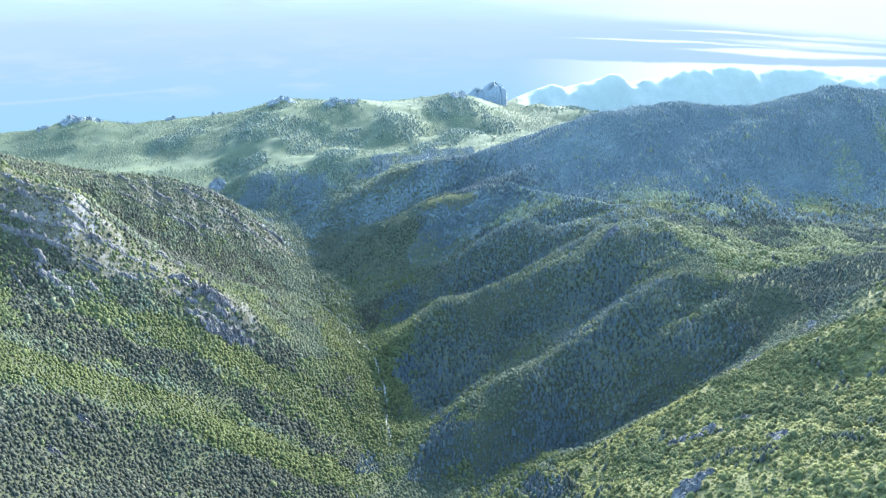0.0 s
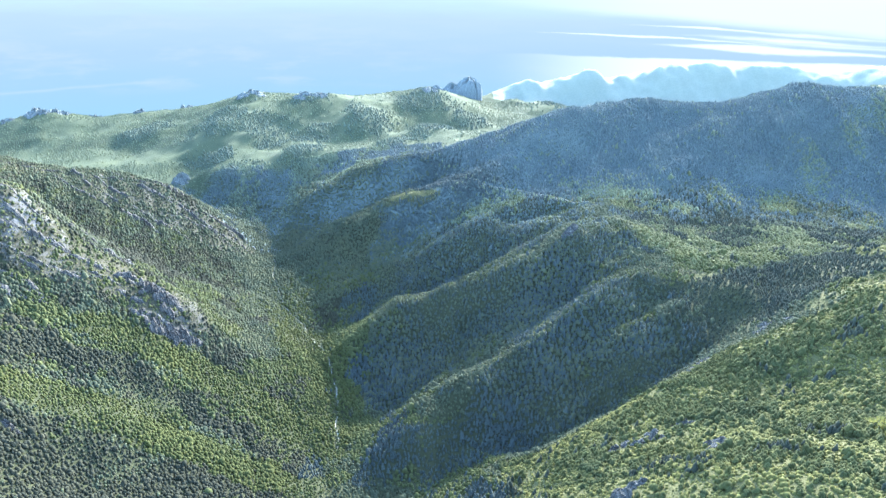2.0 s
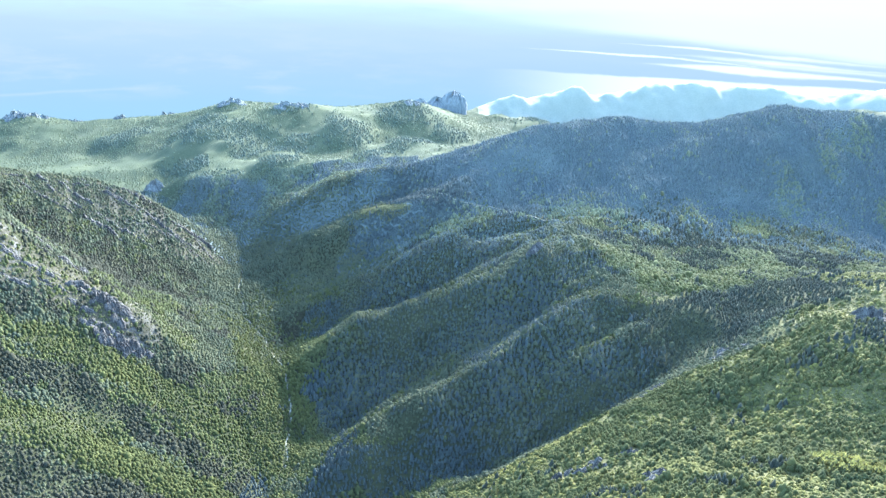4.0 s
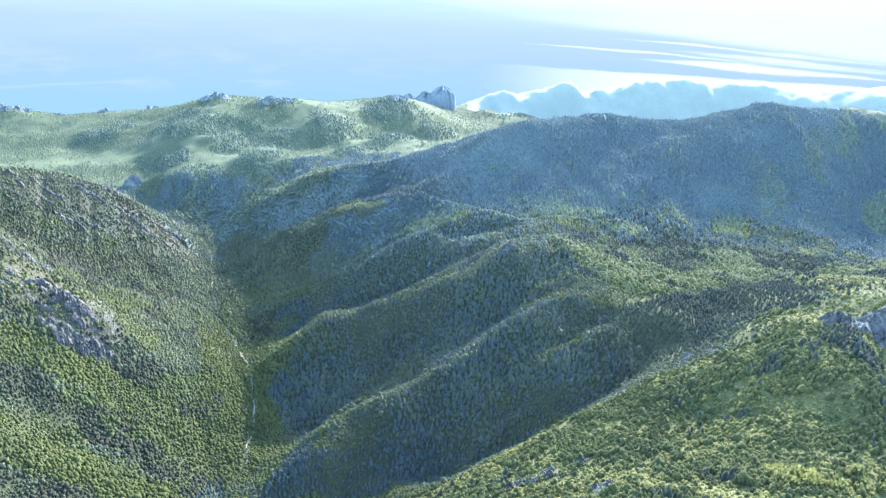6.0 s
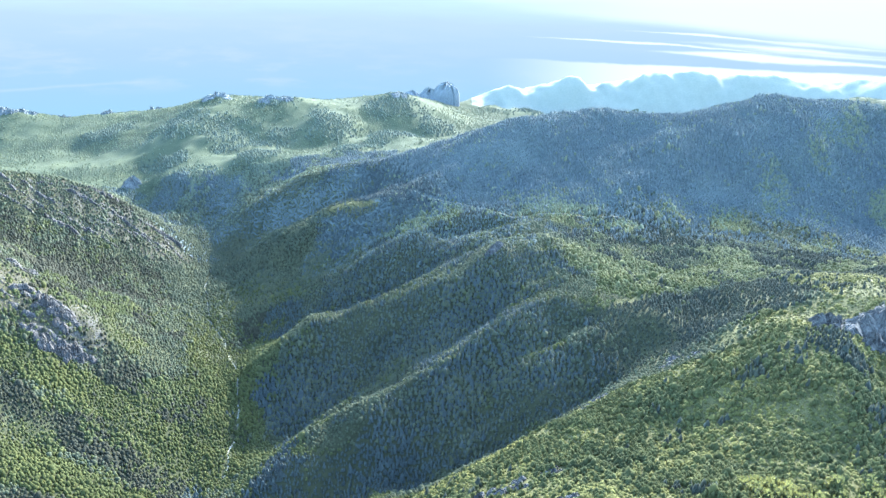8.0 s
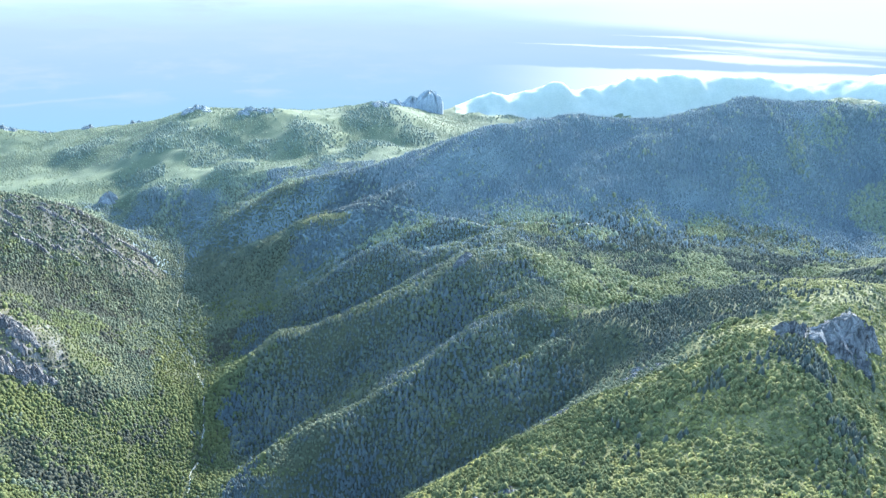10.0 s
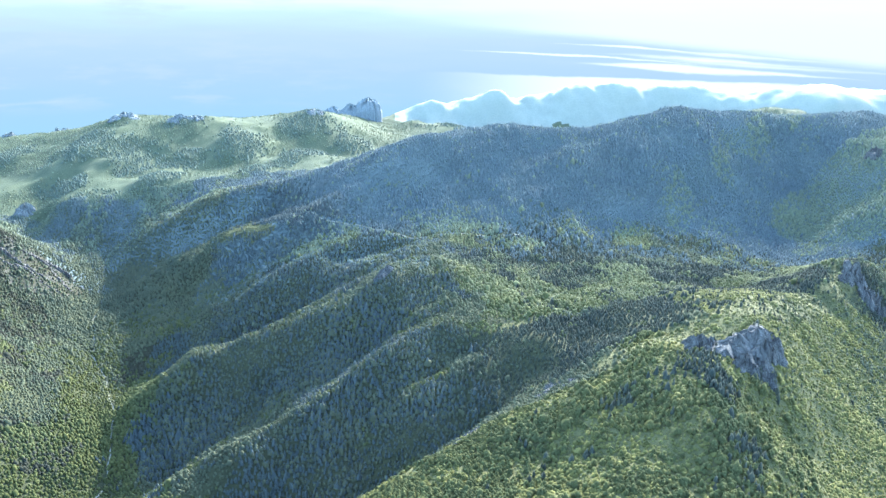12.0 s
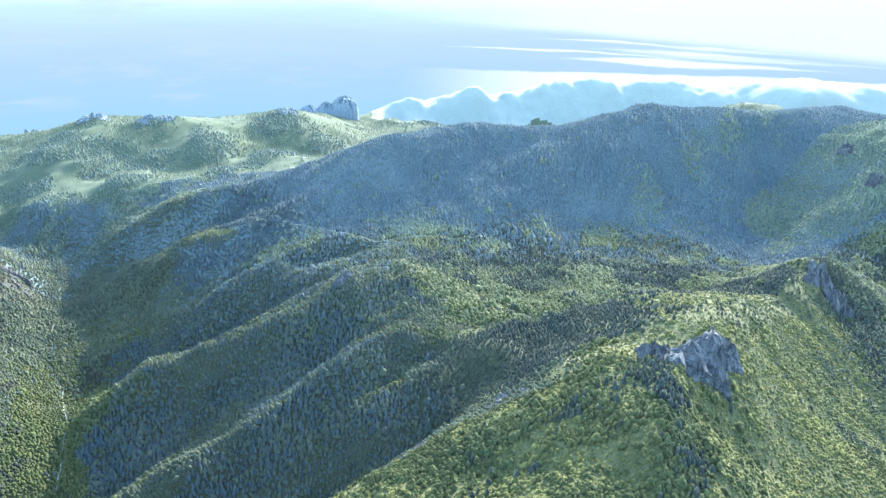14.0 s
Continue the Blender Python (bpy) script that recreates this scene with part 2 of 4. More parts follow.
# ---- the lie of the land: crests and valley lines, (x, y, height) ----
LAND = {
    "main valley": [(0, -900, 480), (0, 0, 320), (20, 300, 210), (40, 520, 140), (30, 660, 116), (-19, 808, 106), (-70, 900, 101), (-85, 1021, 112),
                    (-141, 1187, 121), (-215, 1320, 125), (-256, 1402, 127), (-285, 1500, 134), (-320, 1585, 148), (-370, 1700, 163), (-470, 1830, 178), (-570, 1960, 200), (-680, 2110, 236)],
    "left crest far": [(-1100, 1470, 440), (-900, 1500, 405), (-765, 1523, 361), (-635, 1565, 343), (-542, 1588, 313), (-440, 1640, 236), (-385, 1650, 192), (-335, 1610, 156)],
    "left face far": [(-578, 1503, 307), (-470, 1520, 240), (-398, 1538, 197), (-330, 1540, 152)],
    "left gully": [(-800, 1320, 406), (-620, 1325, 298), (-470, 1360, 212), (-345, 1398, 152), (-265, 1402, 124)],
    "left crest near": [(-1000, 1200, 540), (-720, 1150, 462), (-590, 1125, 422), (-530, 1115, 342), (-451, 1153, 285), (-400, 1120, 269), (-346, 1080, 254),
                        (-316, 1044, 206), (-250, 1036, 175), (-194, 1028, 147), (-120, 1010, 115)],
    "left foot": [(-640, 1000, 352), (-502, 996, 286), (-374, 1018, 236), (-300, 1005, 192)],
    "west rib": [(-475, 952, 266), (-400, 962, 238), (-302, 958, 194), (-181, 932, 137), (-101, 883, 106)],
    "west dip": [(-483, 881, 258), (-385, 872, 215), (-277, 858, 165), (-182, 838, 128), (-117, 805, 116)],
    "west rib low": [(-517, 748, 300), (-432, 765, 259), (-343, 792, 219), (-260, 812, 174), (-158, 775, 134)],
    "west dip low": [(-467, 658, 278), (-392, 676, 236), (-314, 706, 193), (-235, 720, 160)],
    "left near": [(-700, 930, 362), (-600, 945, 312), (-548, 942, 289)],
    "left near high": [(-700, 720, 395), (-600, 735, 345)],
    "left nearest": [(-700, 400, 440), (-400, 480, 300), (-200, 540, 205), (-60, 600, 135)],
    "meadow spur": [(330, 1470, 340), (150, 1490, 328), (25, 1541, 311), (-60, 1570, 264), (-140, 1608, 218), (-215, 1645, 174), (-275, 1640, 152)],
    "meadow face": [(-95, 1519, 217), (-180, 1530, 168), (-250, 1530, 140)],
    "gorge rim": [(-640, 2010, 216), (-492, 1935, 246), (-403, 1930, 258), (-292, 1900, 252), (-178, 1840, 262)],
    "gorge foot": [(-453, 1800, 178), (-360, 1770, 172), (-291, 1720, 170)],
    "gully a": [(200, 1400, 306), (40, 1430, 246), (-90, 1430, 176), (-225, 1410, 130)],
    "spur a": [(360, 1290, 322), (204, 1308, 300), (85, 1349, 262), (0, 1345, 214), (-96, 1352, 168), (-185, 1340, 130)],
    "gully b": [(260, 1262, 283), (134, 1262, 216), (20, 1250, 170), (-80, 1262, 130), (-170, 1255, 116)],
    "spur b": [(400, 1200, 322), (306, 1190, 326), (217, 1150, 278), (120, 1155, 242), (12, 1160, 211), (-70, 1130, 160), (-125, 1120, 120)],
    "gully c": [(330, 1120, 288), (215, 1075, 214), (110, 1045, 154), (10, 1000, 110), (-75, 985, 100)],
    "spur c": [(430, 1090, 326), (382, 1070, 323), (310, 1010, 294), (279, 990, 283), (195, 950, 240), (117, 915, 198), (42, 862, 158), (-35, 845, 112)],
    "gully d": [(560, 990, 318), (470, 930, 286), (400, 895, 244), (300, 868, 191), (180, 842, 144), (80, 825, 116), (-10, 805, 101)],
    "near crest": [(1180, 1290, 300), (1110, 1210, 345), (1046, 1155, 358), (975, 1100, 350), (904, 1040, 350), (820, 955, 378), (740, 872, 398), (674, 868, 382), (599, 835, 371), (521, 828, 344), (430, 812, 306),
                   (373, 790, 282), (300, 790, 240), (235, 780, 203), (130, 780, 158), (40, 770, 116)],
    "near slope": [(640, 560, 320), (613, 650, 344), (620, 690, 364), (670, 790, 384)],
    "near slope low": [(430, 380, 400), (330, 480, 371), (237, 525, 321), (327, 643, 302), (432, 700, 302), (466, 711, 311), (580, 704, 356)],
    "near foot": [(180, 420, 300), (140, 560, 240), (160, 680, 190), (130, 740, 165)],
    "right slope": [(719, 750, 332), (869, 796, 275), (862, 889, 309), (919, 973, 308), (1000, 1020, 290), (1080, 1130, 297)],
    "right hollow": [(900, 450, 180), (960, 640, 190), (1050, 820, 205), (1150, 980, 225), (1250, 1150, 250), (1300, 1300, 272)],
    "plateau": [(604, 990, 332), (521, 985, 328), (508, 1048, 324), (554, 1198, 311), (537, 1371, 314), (751, 1385, 312), (760, 1180, 312), (850, 1140, 312)],
    "plateau edge": [(990, 1240, 302), (1078, 1425, 272), (930, 1400, 300)],
    "mountain foot": [(295, 1517, 352), (467, 1493, 364), (652, 1528, 366), (822, 1587, 359), (886, 1565, 366)],
    "mountain rib": [(1300, 1870, 494), (1150, 1745, 450), (1051, 1658, 408), (940, 1590, 378), (880, 1520, 346)],
    "mountain hollow": [(1260, 1735, 371), (1160, 1610, 302), (1090, 1470, 271)],
    "mountain crest": [(-270, 1715, 178), (-215, 1730, 226), (-155, 1732, 268), (-77, 1735, 306), (32, 1715, 345), (112, 1700, 370), (189, 1700, 397), (278, 1700, 426), (367, 1710, 456), (470, 1720, 472), (575, 1730, 486),
                       (640, 1735, 478), (712, 1738, 472), (781, 1740, 481), (894, 1780, 500), (1005, 1800, 523), (1110, 1830, 508), (1196, 1850, 503), (1300, 1880, 495), (1399, 1900, 494),
                       (1532, 1900, 505), (1615, 1900, 472), (1720, 1900, 420)],
    "mountain back": [(60, 1830, 322), (200, 1810, 366), (380, 1815, 424), (575, 1835, 448), (712, 1840, 446), (790, 1850, 452), (900, 1880, 470), (1010, 1910, 486), (1120, 1935, 478), (1300, 1990, 462), (1530, 2010, 458)],
    "mountain gully": [(150, 1620, 338), (60, 1630, 296), (-40, 1650, 244), (-120, 1668, 202), (-210, 1685, 172), (-300, 1660, 154)],
    "lit hill": [(1225, 1585, 298), (1290, 1620, 348), (1350, 1660, 404), (1420, 1700, 454), (1520, 1720, 480), (1750, 1700, 480)],
    "lit hill face": [(1300, 1510, 342), (1420, 1545, 404), (1560, 1560, 446)],
    "behind mountain": [(300, 1950, 350), (600, 2050, 380), (1000, 2100, 410), (1500, 2150, 420), (2000, 2100, 350)],
    "rear hill": [(1390, 2280, 446), (1440, 2290, 460), (1487, 2300, 468), (1530, 2305, 464), (1590, 2310, 448)],
    "far meadow": [(-900, 1950, 215), (-643, 2140, 240), (-296, 1978, 296), (-70, 1974, 315), (0, 1920, 326), (171, 2022, 346)],
    "far hollow": [(-1500, 2350, 190), (-1100, 2300, 212), (-800, 2250, 240), (-480, 2180, 282), (-250, 2190, 295), (-15, 2190, 314), (200, 2280, 304), (420, 2350, 300)],
    "far hills": [(-1619, 2700, 232), (-1512, 2700, 236), (-1395, 2650, 272), (-1331, 2650, 290), (-1229, 2650, 284), (-1128, 2700, 266), (-979, 2700, 275), (-830, 2740, 296), (-675, 2600, 340),
                  (-534, 2515, 384), (-445, 2500, 366), (-346, 2430, 395), (-254, 2450, 394), (-168, 2600, 364), (-70, 2700, 362), (57, 2750, 362), (123, 2800, 352), (190, 2900, 322)],
    "far dell": [(-300, 2150, 284), (-330, 2080, 280), (20, 2240, 308)],
    "far knoll": [(67, 2514, 404), (120, 2440, 370)],
    "far saddle": [(280, 2900, 312), (330, 2750, 305), (420, 2900, 318)],
    "far range": [(366, 2990, 333), (502, 3040, 379), (562, 3040, 359), (632, 3030, 382), (755, 3030, 418), (832, 3050, 376), (860, 3050, 396), (890, 3050, 398), (930, 3030, 392), (1010, 3000, 438), (1045, 3000, 436), (1079, 3000, 450), (1150, 3000, 440), (1227, 2996, 456), (1290, 3000, 440), (1338, 3000, 420), (1400, 3000, 444), (1439, 3000, 446), (1490, 3000, 432), (1544, 3000, 450), (1640, 3000, 428), (1700, 2990, 436), (1760, 2980, 424), (1810, 2970, 440), (1974, 2742, 434), (2217, 2912, 432), (2520, 2997, 434)],
    "far range foot": [(420, 2930, 300), (600, 2960, 296), (800, 2930, 300), (1000, 2870, 306), (1500, 2860, 300), (1900, 2640, 300), (2200, 2760, 300), (2600, 2800, 310)],
    "coast": [(-2600, 3000, 60), (-1700, 3200, 60), (-1000, 3250, 60), (-300, 3300, 70), (400, 3500, 60), (1200, 3600, 60), (2300, 3900, 50)],
    "sea bed": [(-3500, 3600, -60), (-1500, 3900, -60), (0, 4100, -60), (1500, 4300, -60), (3200, 4300, -60)],
    "east": [(1500, 300, 380), (1700, 900, 380), (1900, 1500, 420), (2600, 2300, 400)],
    "west": [(-1500, 300, 560), (-1500, 1000, 600), (-1700, 1700, 420), (-2400, 2300, 250)],
    "behind": [(-1200, -900, 560), (1200, -900, 560)],
}


def spread_line(line, step):
    out = [line[0]]
    for a, b in zip(line, line[1:]):
        n = max(1, int(math.dist(a[:2], b[:2]) / step))
        out += [tuple(a[k] + (b[k] - a[k]) * i / n for k in range(3)) for i in range(1, n + 1)]
    return out


# rounded knolls of the far karst hills: x, y, radius, how far they rise
KNOLLS = [(-573, 2250, 190, 40), (-126, 2260, 140, 34), (-32, 1995, 70, 17), (66, 2130, 105, 24), (59, 2440, 150, 8), (-545, 2075, 95, 14), (-294, 2018, 92, 12),
          (-420, 2165, 80, 12), (-870, 2380, 130, 18), (190, 2330, 95, 14), (-270, 2235, 70, 10), (555, 2800, 170, 44)]
KNOTS = np.array([p for line in LAND.values() for p in spread_line(line, 55)])
SOFT = 20.0


def kernel(a, b):
    return np.sqrt((a[:, None, 0] - b[None, :, 0]) ** 2 + (a[:, None, 1] - b[None, :, 1]) ** 2 + SOFT * SOFT)


def fit_land():
    n = len(KNOTS)
    lhs = np.zeros((n + 3, n + 3))
    lhs[:n, :n] = kernel(KNOTS, KNOTS) - np.eye(n) * 1.5
    lhs[:n, n], lhs[:n, n + 1:] = 1, KNOTS[:, :2] / 1000
    lhs[n:, :n] = lhs[:n, n:].T
    return np.linalg.solve(lhs, np.concatenate([KNOTS[:, 2], np.zeros(3)]))


WEIGHTS = fit_land()


def land(x, y):
    """Height of the ground at x, y."""
    x, y = np.asarray(x, dtype=float).ravel(), np.asarray(y, dtype=float).ravel()
    z = np.empty(len(x))
    n = len(KNOTS)
    for i in range(0, len(x), 20000):
        at = np.stack([x[i:i + 20000], y[i:i + 20000]], 1)
        z[i:i + 20000] = kernel(at, KNOTS) @ WEIGHTS[:n] + WEIGHTS[n] + at @ WEIGHTS[n + 1:] / 1000
    far = smoothstep(1750, 2300, y)
    calm = 1 - 0.7 * smoothstep(300, 420, x) * smoothstep(2550, 2800, y)
    z += calm * fbm(x, y, 150, 4, 3) * (5 + 3 * far) + calm * far * 7 * (0.4 - np.abs(fbm(x, y, 210, 3, 5))) + fbm(x, y, 42, 3, 11) * 1.8
    z -= (1 - far) * 5.5 * np.clip(1 - 2.2 * np.abs(fbm(x + 0.5 * y, y * 0.45, 95, 2, 21)), 0, 1)
    z += far * smoothstep(180, 300, z) * (1 - 0.7 * smoothstep(200, 400, x)) * 3 * np.clip(ridged(x, y, 90, 3, 31) - 0.55, 0, 1) * 2
    z += smoothstep(1500, 1580, y) * (1 - smoothstep(1660, 1725, y)) * smoothstep(250, 400, x) * 10 * fbm(0.9 * x - 0.7 * y, 0.35 * (x + y), 130, 3, 51)
    z += far * smoothstep(250, 420, x) * smoothstep(2750, 2950, y) * (5 * fbm(x, y, 75, 3, 45) + 9 * (ridged(x, y, 120, 3, 47) - 0.62) + 4 * fbm(x, y, 34, 2, 49))
    along, across = 0.93 * x + 0.37 * y, 0.93 * y - 0.37 * x
    spurs = smoothstep(-60, 40, x) * (1 - smoothstep(380, 520, x)) * smoothstep(-20, 80, 0.42 * x + y - 900) * (1 - smoothstep(1380, 1480, y))
    z += spurs * 17 * fbm(0.2 * along, across, 72, 3, 55)
    along, across = 0.77 * x + 0.64 * y, 0.77 * y - 0.64 * x
    face = smoothstep(1460, 1560, y) * (1 - smoothstep(1670, 1725, y)) * smoothstep(60, 220, x)
    z += face * (20 * fbm(0.3 * along, across, 150, 3, 57) + 5 * fbm(0.4 * along, across, 45, 2, 58))
    combe = smoothstep(1420, 1480, y) * (1 - smoothstep(1640, 1710, y)) * smoothstep(-300, -230, x) * (1 - smoothstep(60, 160, x))
    z += combe * 8 * fbm(0.25 * along, across, 58, 3, 59)
    for kx, ky, reach, rise in KNOLLS:
        d = np.hypot(x - kx, y - ky) / reach * (1 + 0.16 * fbm(x, y, 80, 2, 65))
        z += rise * np.clip(1 - d * d, 0, 1) ** 2
    return z


def open_slope(x, y):
    """Where a low carpet of scrub with clumps of trees takes the place of closed wood."""
    near = (x > 150) & (x < 1050) & (y > 380) & (y < 900) & (y + 0.25 * x < 1060) & ((y < 800 + 0.12 * (x - 300)) | (x > 600))
    return near | (x > 700) & (y > 380) & (y < 1080) & (x - 0.9 * y < 260)


def clumped(x, y):
    """How closely trees stand together on the open slope, 0 to 1."""
    share = smoothstep(0.02, 0.22, 0.75 * fbm(x, y, 46, 3, 83) + 0.55 * fbm(x, y, 120, 2, 84) - 0.05)
    for line, reach in (([(640, 800), (650, 718), (620, 640), (600, 560)], 30), ([(560, 775), (480, 775), (400, 750)], 24), ([(820, 960), (870, 985)], 24)):
        share = np.maximum(share, near_line(x, y, line, reach))
    return share


def axis(*stretches):
    """Grid lines: (from, to, step) after one another."""
    return np.concatenate([np.arange(a, b, s) for a, b, s in stretches] + [[stretches[-1][1]]])


SHEET = []


def ground_z(x, y):
    """Height of the built ground sheet at x, y."""
    gx, gy, zz = SHEET
    i, j = np.clip(np.searchsorted(gx, x) - 1, 0, len(gx) - 2), np.clip(np.searchsorted(gy, y) - 1, 0, len(gy) - 2)
    u, v = (x - gx[i]) / (gx[i + 1] - gx[i]), (y - gy[j]) / (gy[j + 1] - gy[j])
    return (zz[j, i] * (1 - u) + zz[j, i + 1] * u) * (1 - v) + (zz[j + 1, i] * (1 - u) + zz[j + 1, i + 1] * u) * v


def build_ground():
    gx = axis((-3600, -1800, 100), (-1800, -900, 18), (-900, 1250, 7), (1250, 2000, 14), (2000, 3000, 40), (3000, 3800, 100))
    gy = axis((-1500, 300, 60), (300, 560, 12), (560, 1850, 7), (1850, 3150, 11), (3150, 3400, 30), (3400, 4400, 100))
    xx, yy = np.meshgrid(gx, gy)
    zz = land(xx, yy)
    SHEET.extend((gx, gy, zz.reshape(xx.shape)))
    idx = np.arange(xx.size).reshape(xx.shape)
    quads = np.stack([idx[:-1, :-1], idx[:-1, 1:], idx[1:, 1:], idx[1:, :-1]], -1).reshape(-1, 4)
    ob = mesh_object("ground", np.stack([xx.ravel(), yy.ravel(), zz], 1), None, M_GROUND, True, quads)
    ob.data.materials.append(M_TURF)
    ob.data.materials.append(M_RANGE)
    ob.data.materials.append(M_SCREE)
    ob.data.materials.append(M_MEADOW)
    ob.data.materials.append(M_HAZE_FLOOR)
    cx, cy = xx.ravel()[quads].mean(1), yy.ravel()[quads].mean(1)
    wander = 60 * fbm(cx, cy, 120, 3, 41)
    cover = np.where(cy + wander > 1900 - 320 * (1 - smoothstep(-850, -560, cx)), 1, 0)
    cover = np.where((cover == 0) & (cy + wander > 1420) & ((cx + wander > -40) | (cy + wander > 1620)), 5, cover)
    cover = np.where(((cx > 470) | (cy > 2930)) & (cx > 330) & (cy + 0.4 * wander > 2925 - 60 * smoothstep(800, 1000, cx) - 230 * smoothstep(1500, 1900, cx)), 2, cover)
    cx2, cy2 = cx + 0.4 * wander, cy + 0.4 * wander
    stony = np.maximum(near_line(cx2, cy2, [(-1000, 1190), (-690, 1115), (-555, 1085), (-438, 1120), (-345, 1070)], 75), near_line(cx2, cy2, [(-1000, 1480), (-757, 1480), (-600, 1515), (-390, 1560)], 85))
    cover = np.where(stony > 0.45, 3, cover)
    meadow = np.maximum(near_line(cx2, cy2, [(70, 1512), (25, 1541), (-15, 1556)], 24), near_line(cx2, cy2, [(470, 1040), (540, 1056)], 13))
    meadow = np.maximum(meadow, near_line(cx2, cy2, [(560, 848), (680, 880), (760, 900), (900, 1030), (1030, 1145)], 30))
    cover = np.where((meadow > 0.4) | open_slope(cx2, cy2), 4, cover)
    ob.data.polygons.foreach_set("material_index", cover.astype(np.int32))
    return tagged(ob, "steep green mountain slopes with limestone showing through", "ground", kind="structure")


build_ground()


# ---- sea and the far distance ----
CENTRE, REACH = (180.0, 70.0), 4650.0


def build_sea():
    mat, nt, bsdf = material("sea_water")
    nt.links.new(ramp_node(nt, noise_node(nt, 0.002, 4), [(0.3, (0.10, 0.24, 0.36)), (0.7, (0.14, 0.30, 0.42))]), bsdf.inputs["Base Color"])
    bsdf.inputs["Roughness"].default_value = 0.25
    bump_node(nt, bsdf, noise_node(nt, 0.08, 4, 0.6), 0.4, 1.0)
    n = 128
    ring = [(CENTRE[0] + REACH * math.cos(2 * math.pi * i / n), CENTRE[1] + REACH * math.sin(2 * math.pi * i / n), 0.0) for i in range(n)]
    verts = np.array(ring + [(*CENTRE, 0.0)])
    tris = [(i, (i + 1) % n, n) for i in range(n)]
    tagged(mesh_object("sea", verts, tris, mat), "calm pale blue sea beyond the coast", "sea", kind="structure")


def build_backdrop():
    """A plain glowing ring of distance, its light painted in: the sea beyond the coast, its wind streaks and sun
    glitter, and the bright air over the horizon.
    """
    mat = bpy.data.materials.new("distance")
    mat.use_nodes = True
    nt = mat.node_tree
    nt.nodes.clear()
    geo = nt.nodes.new("ShaderNodeNewGeometry")
    sep = nt.nodes.new("ShaderNodeSeparateXYZ")
    nt.links.new(geo.outputs["Position"], sep.inputs[0])

    def calc(op, a, b=None, c=None):
        node = nt.nodes.new("ShaderNodeMath")
        node.operation = op
        for socket, value in zip(node.inputs, (a, b, c)):
            if value is None:
                continue
            if isinstance(value, (int, float)):
                socket.default_value = value
            else:
                nt.links.new(value, socket)
        return node.outputs[0]

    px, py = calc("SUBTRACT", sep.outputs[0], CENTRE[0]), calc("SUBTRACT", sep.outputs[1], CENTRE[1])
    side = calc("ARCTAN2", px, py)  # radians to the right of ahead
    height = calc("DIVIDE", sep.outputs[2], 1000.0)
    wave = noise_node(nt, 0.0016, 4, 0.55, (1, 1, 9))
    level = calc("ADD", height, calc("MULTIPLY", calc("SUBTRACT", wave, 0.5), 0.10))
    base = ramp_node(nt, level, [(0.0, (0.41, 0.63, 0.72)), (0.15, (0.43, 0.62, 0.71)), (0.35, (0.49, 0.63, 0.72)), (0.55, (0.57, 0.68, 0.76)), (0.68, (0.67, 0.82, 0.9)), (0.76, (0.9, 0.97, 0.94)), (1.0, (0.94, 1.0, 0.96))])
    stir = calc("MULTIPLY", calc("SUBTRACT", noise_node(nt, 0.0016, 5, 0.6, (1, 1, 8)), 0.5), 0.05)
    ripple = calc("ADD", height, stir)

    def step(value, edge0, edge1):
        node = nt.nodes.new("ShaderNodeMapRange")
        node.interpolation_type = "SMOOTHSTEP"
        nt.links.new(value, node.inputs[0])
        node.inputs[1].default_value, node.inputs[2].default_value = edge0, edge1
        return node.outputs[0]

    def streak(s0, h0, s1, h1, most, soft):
        """A painted lens of glitter from one end to the other, with a frayed edge."""
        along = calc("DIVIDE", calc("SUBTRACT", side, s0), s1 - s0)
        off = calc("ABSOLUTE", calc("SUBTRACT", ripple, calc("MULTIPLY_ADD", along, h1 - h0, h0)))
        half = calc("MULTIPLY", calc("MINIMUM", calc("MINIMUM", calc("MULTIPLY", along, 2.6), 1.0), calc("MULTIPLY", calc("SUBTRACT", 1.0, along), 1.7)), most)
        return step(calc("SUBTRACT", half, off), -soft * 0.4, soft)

    # Sun glitter is drawn into the emission colour, fixed on the ring.
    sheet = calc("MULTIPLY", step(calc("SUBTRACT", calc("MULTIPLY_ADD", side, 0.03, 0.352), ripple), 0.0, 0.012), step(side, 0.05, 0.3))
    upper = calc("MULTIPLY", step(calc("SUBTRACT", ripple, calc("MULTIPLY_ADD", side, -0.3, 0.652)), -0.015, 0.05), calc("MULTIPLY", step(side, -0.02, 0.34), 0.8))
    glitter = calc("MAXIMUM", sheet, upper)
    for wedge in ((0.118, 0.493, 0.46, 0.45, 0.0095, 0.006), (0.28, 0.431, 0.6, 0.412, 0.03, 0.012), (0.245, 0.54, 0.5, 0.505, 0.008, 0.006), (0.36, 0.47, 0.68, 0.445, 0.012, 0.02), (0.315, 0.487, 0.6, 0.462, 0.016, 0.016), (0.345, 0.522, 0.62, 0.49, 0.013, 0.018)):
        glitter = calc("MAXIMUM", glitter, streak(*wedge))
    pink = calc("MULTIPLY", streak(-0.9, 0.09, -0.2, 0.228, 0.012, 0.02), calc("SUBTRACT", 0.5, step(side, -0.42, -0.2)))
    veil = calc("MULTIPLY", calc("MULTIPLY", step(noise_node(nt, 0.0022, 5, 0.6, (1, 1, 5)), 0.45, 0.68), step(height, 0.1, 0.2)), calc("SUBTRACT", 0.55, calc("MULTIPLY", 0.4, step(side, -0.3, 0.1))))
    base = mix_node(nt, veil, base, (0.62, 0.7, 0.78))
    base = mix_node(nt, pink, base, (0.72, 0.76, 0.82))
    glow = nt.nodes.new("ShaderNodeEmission")
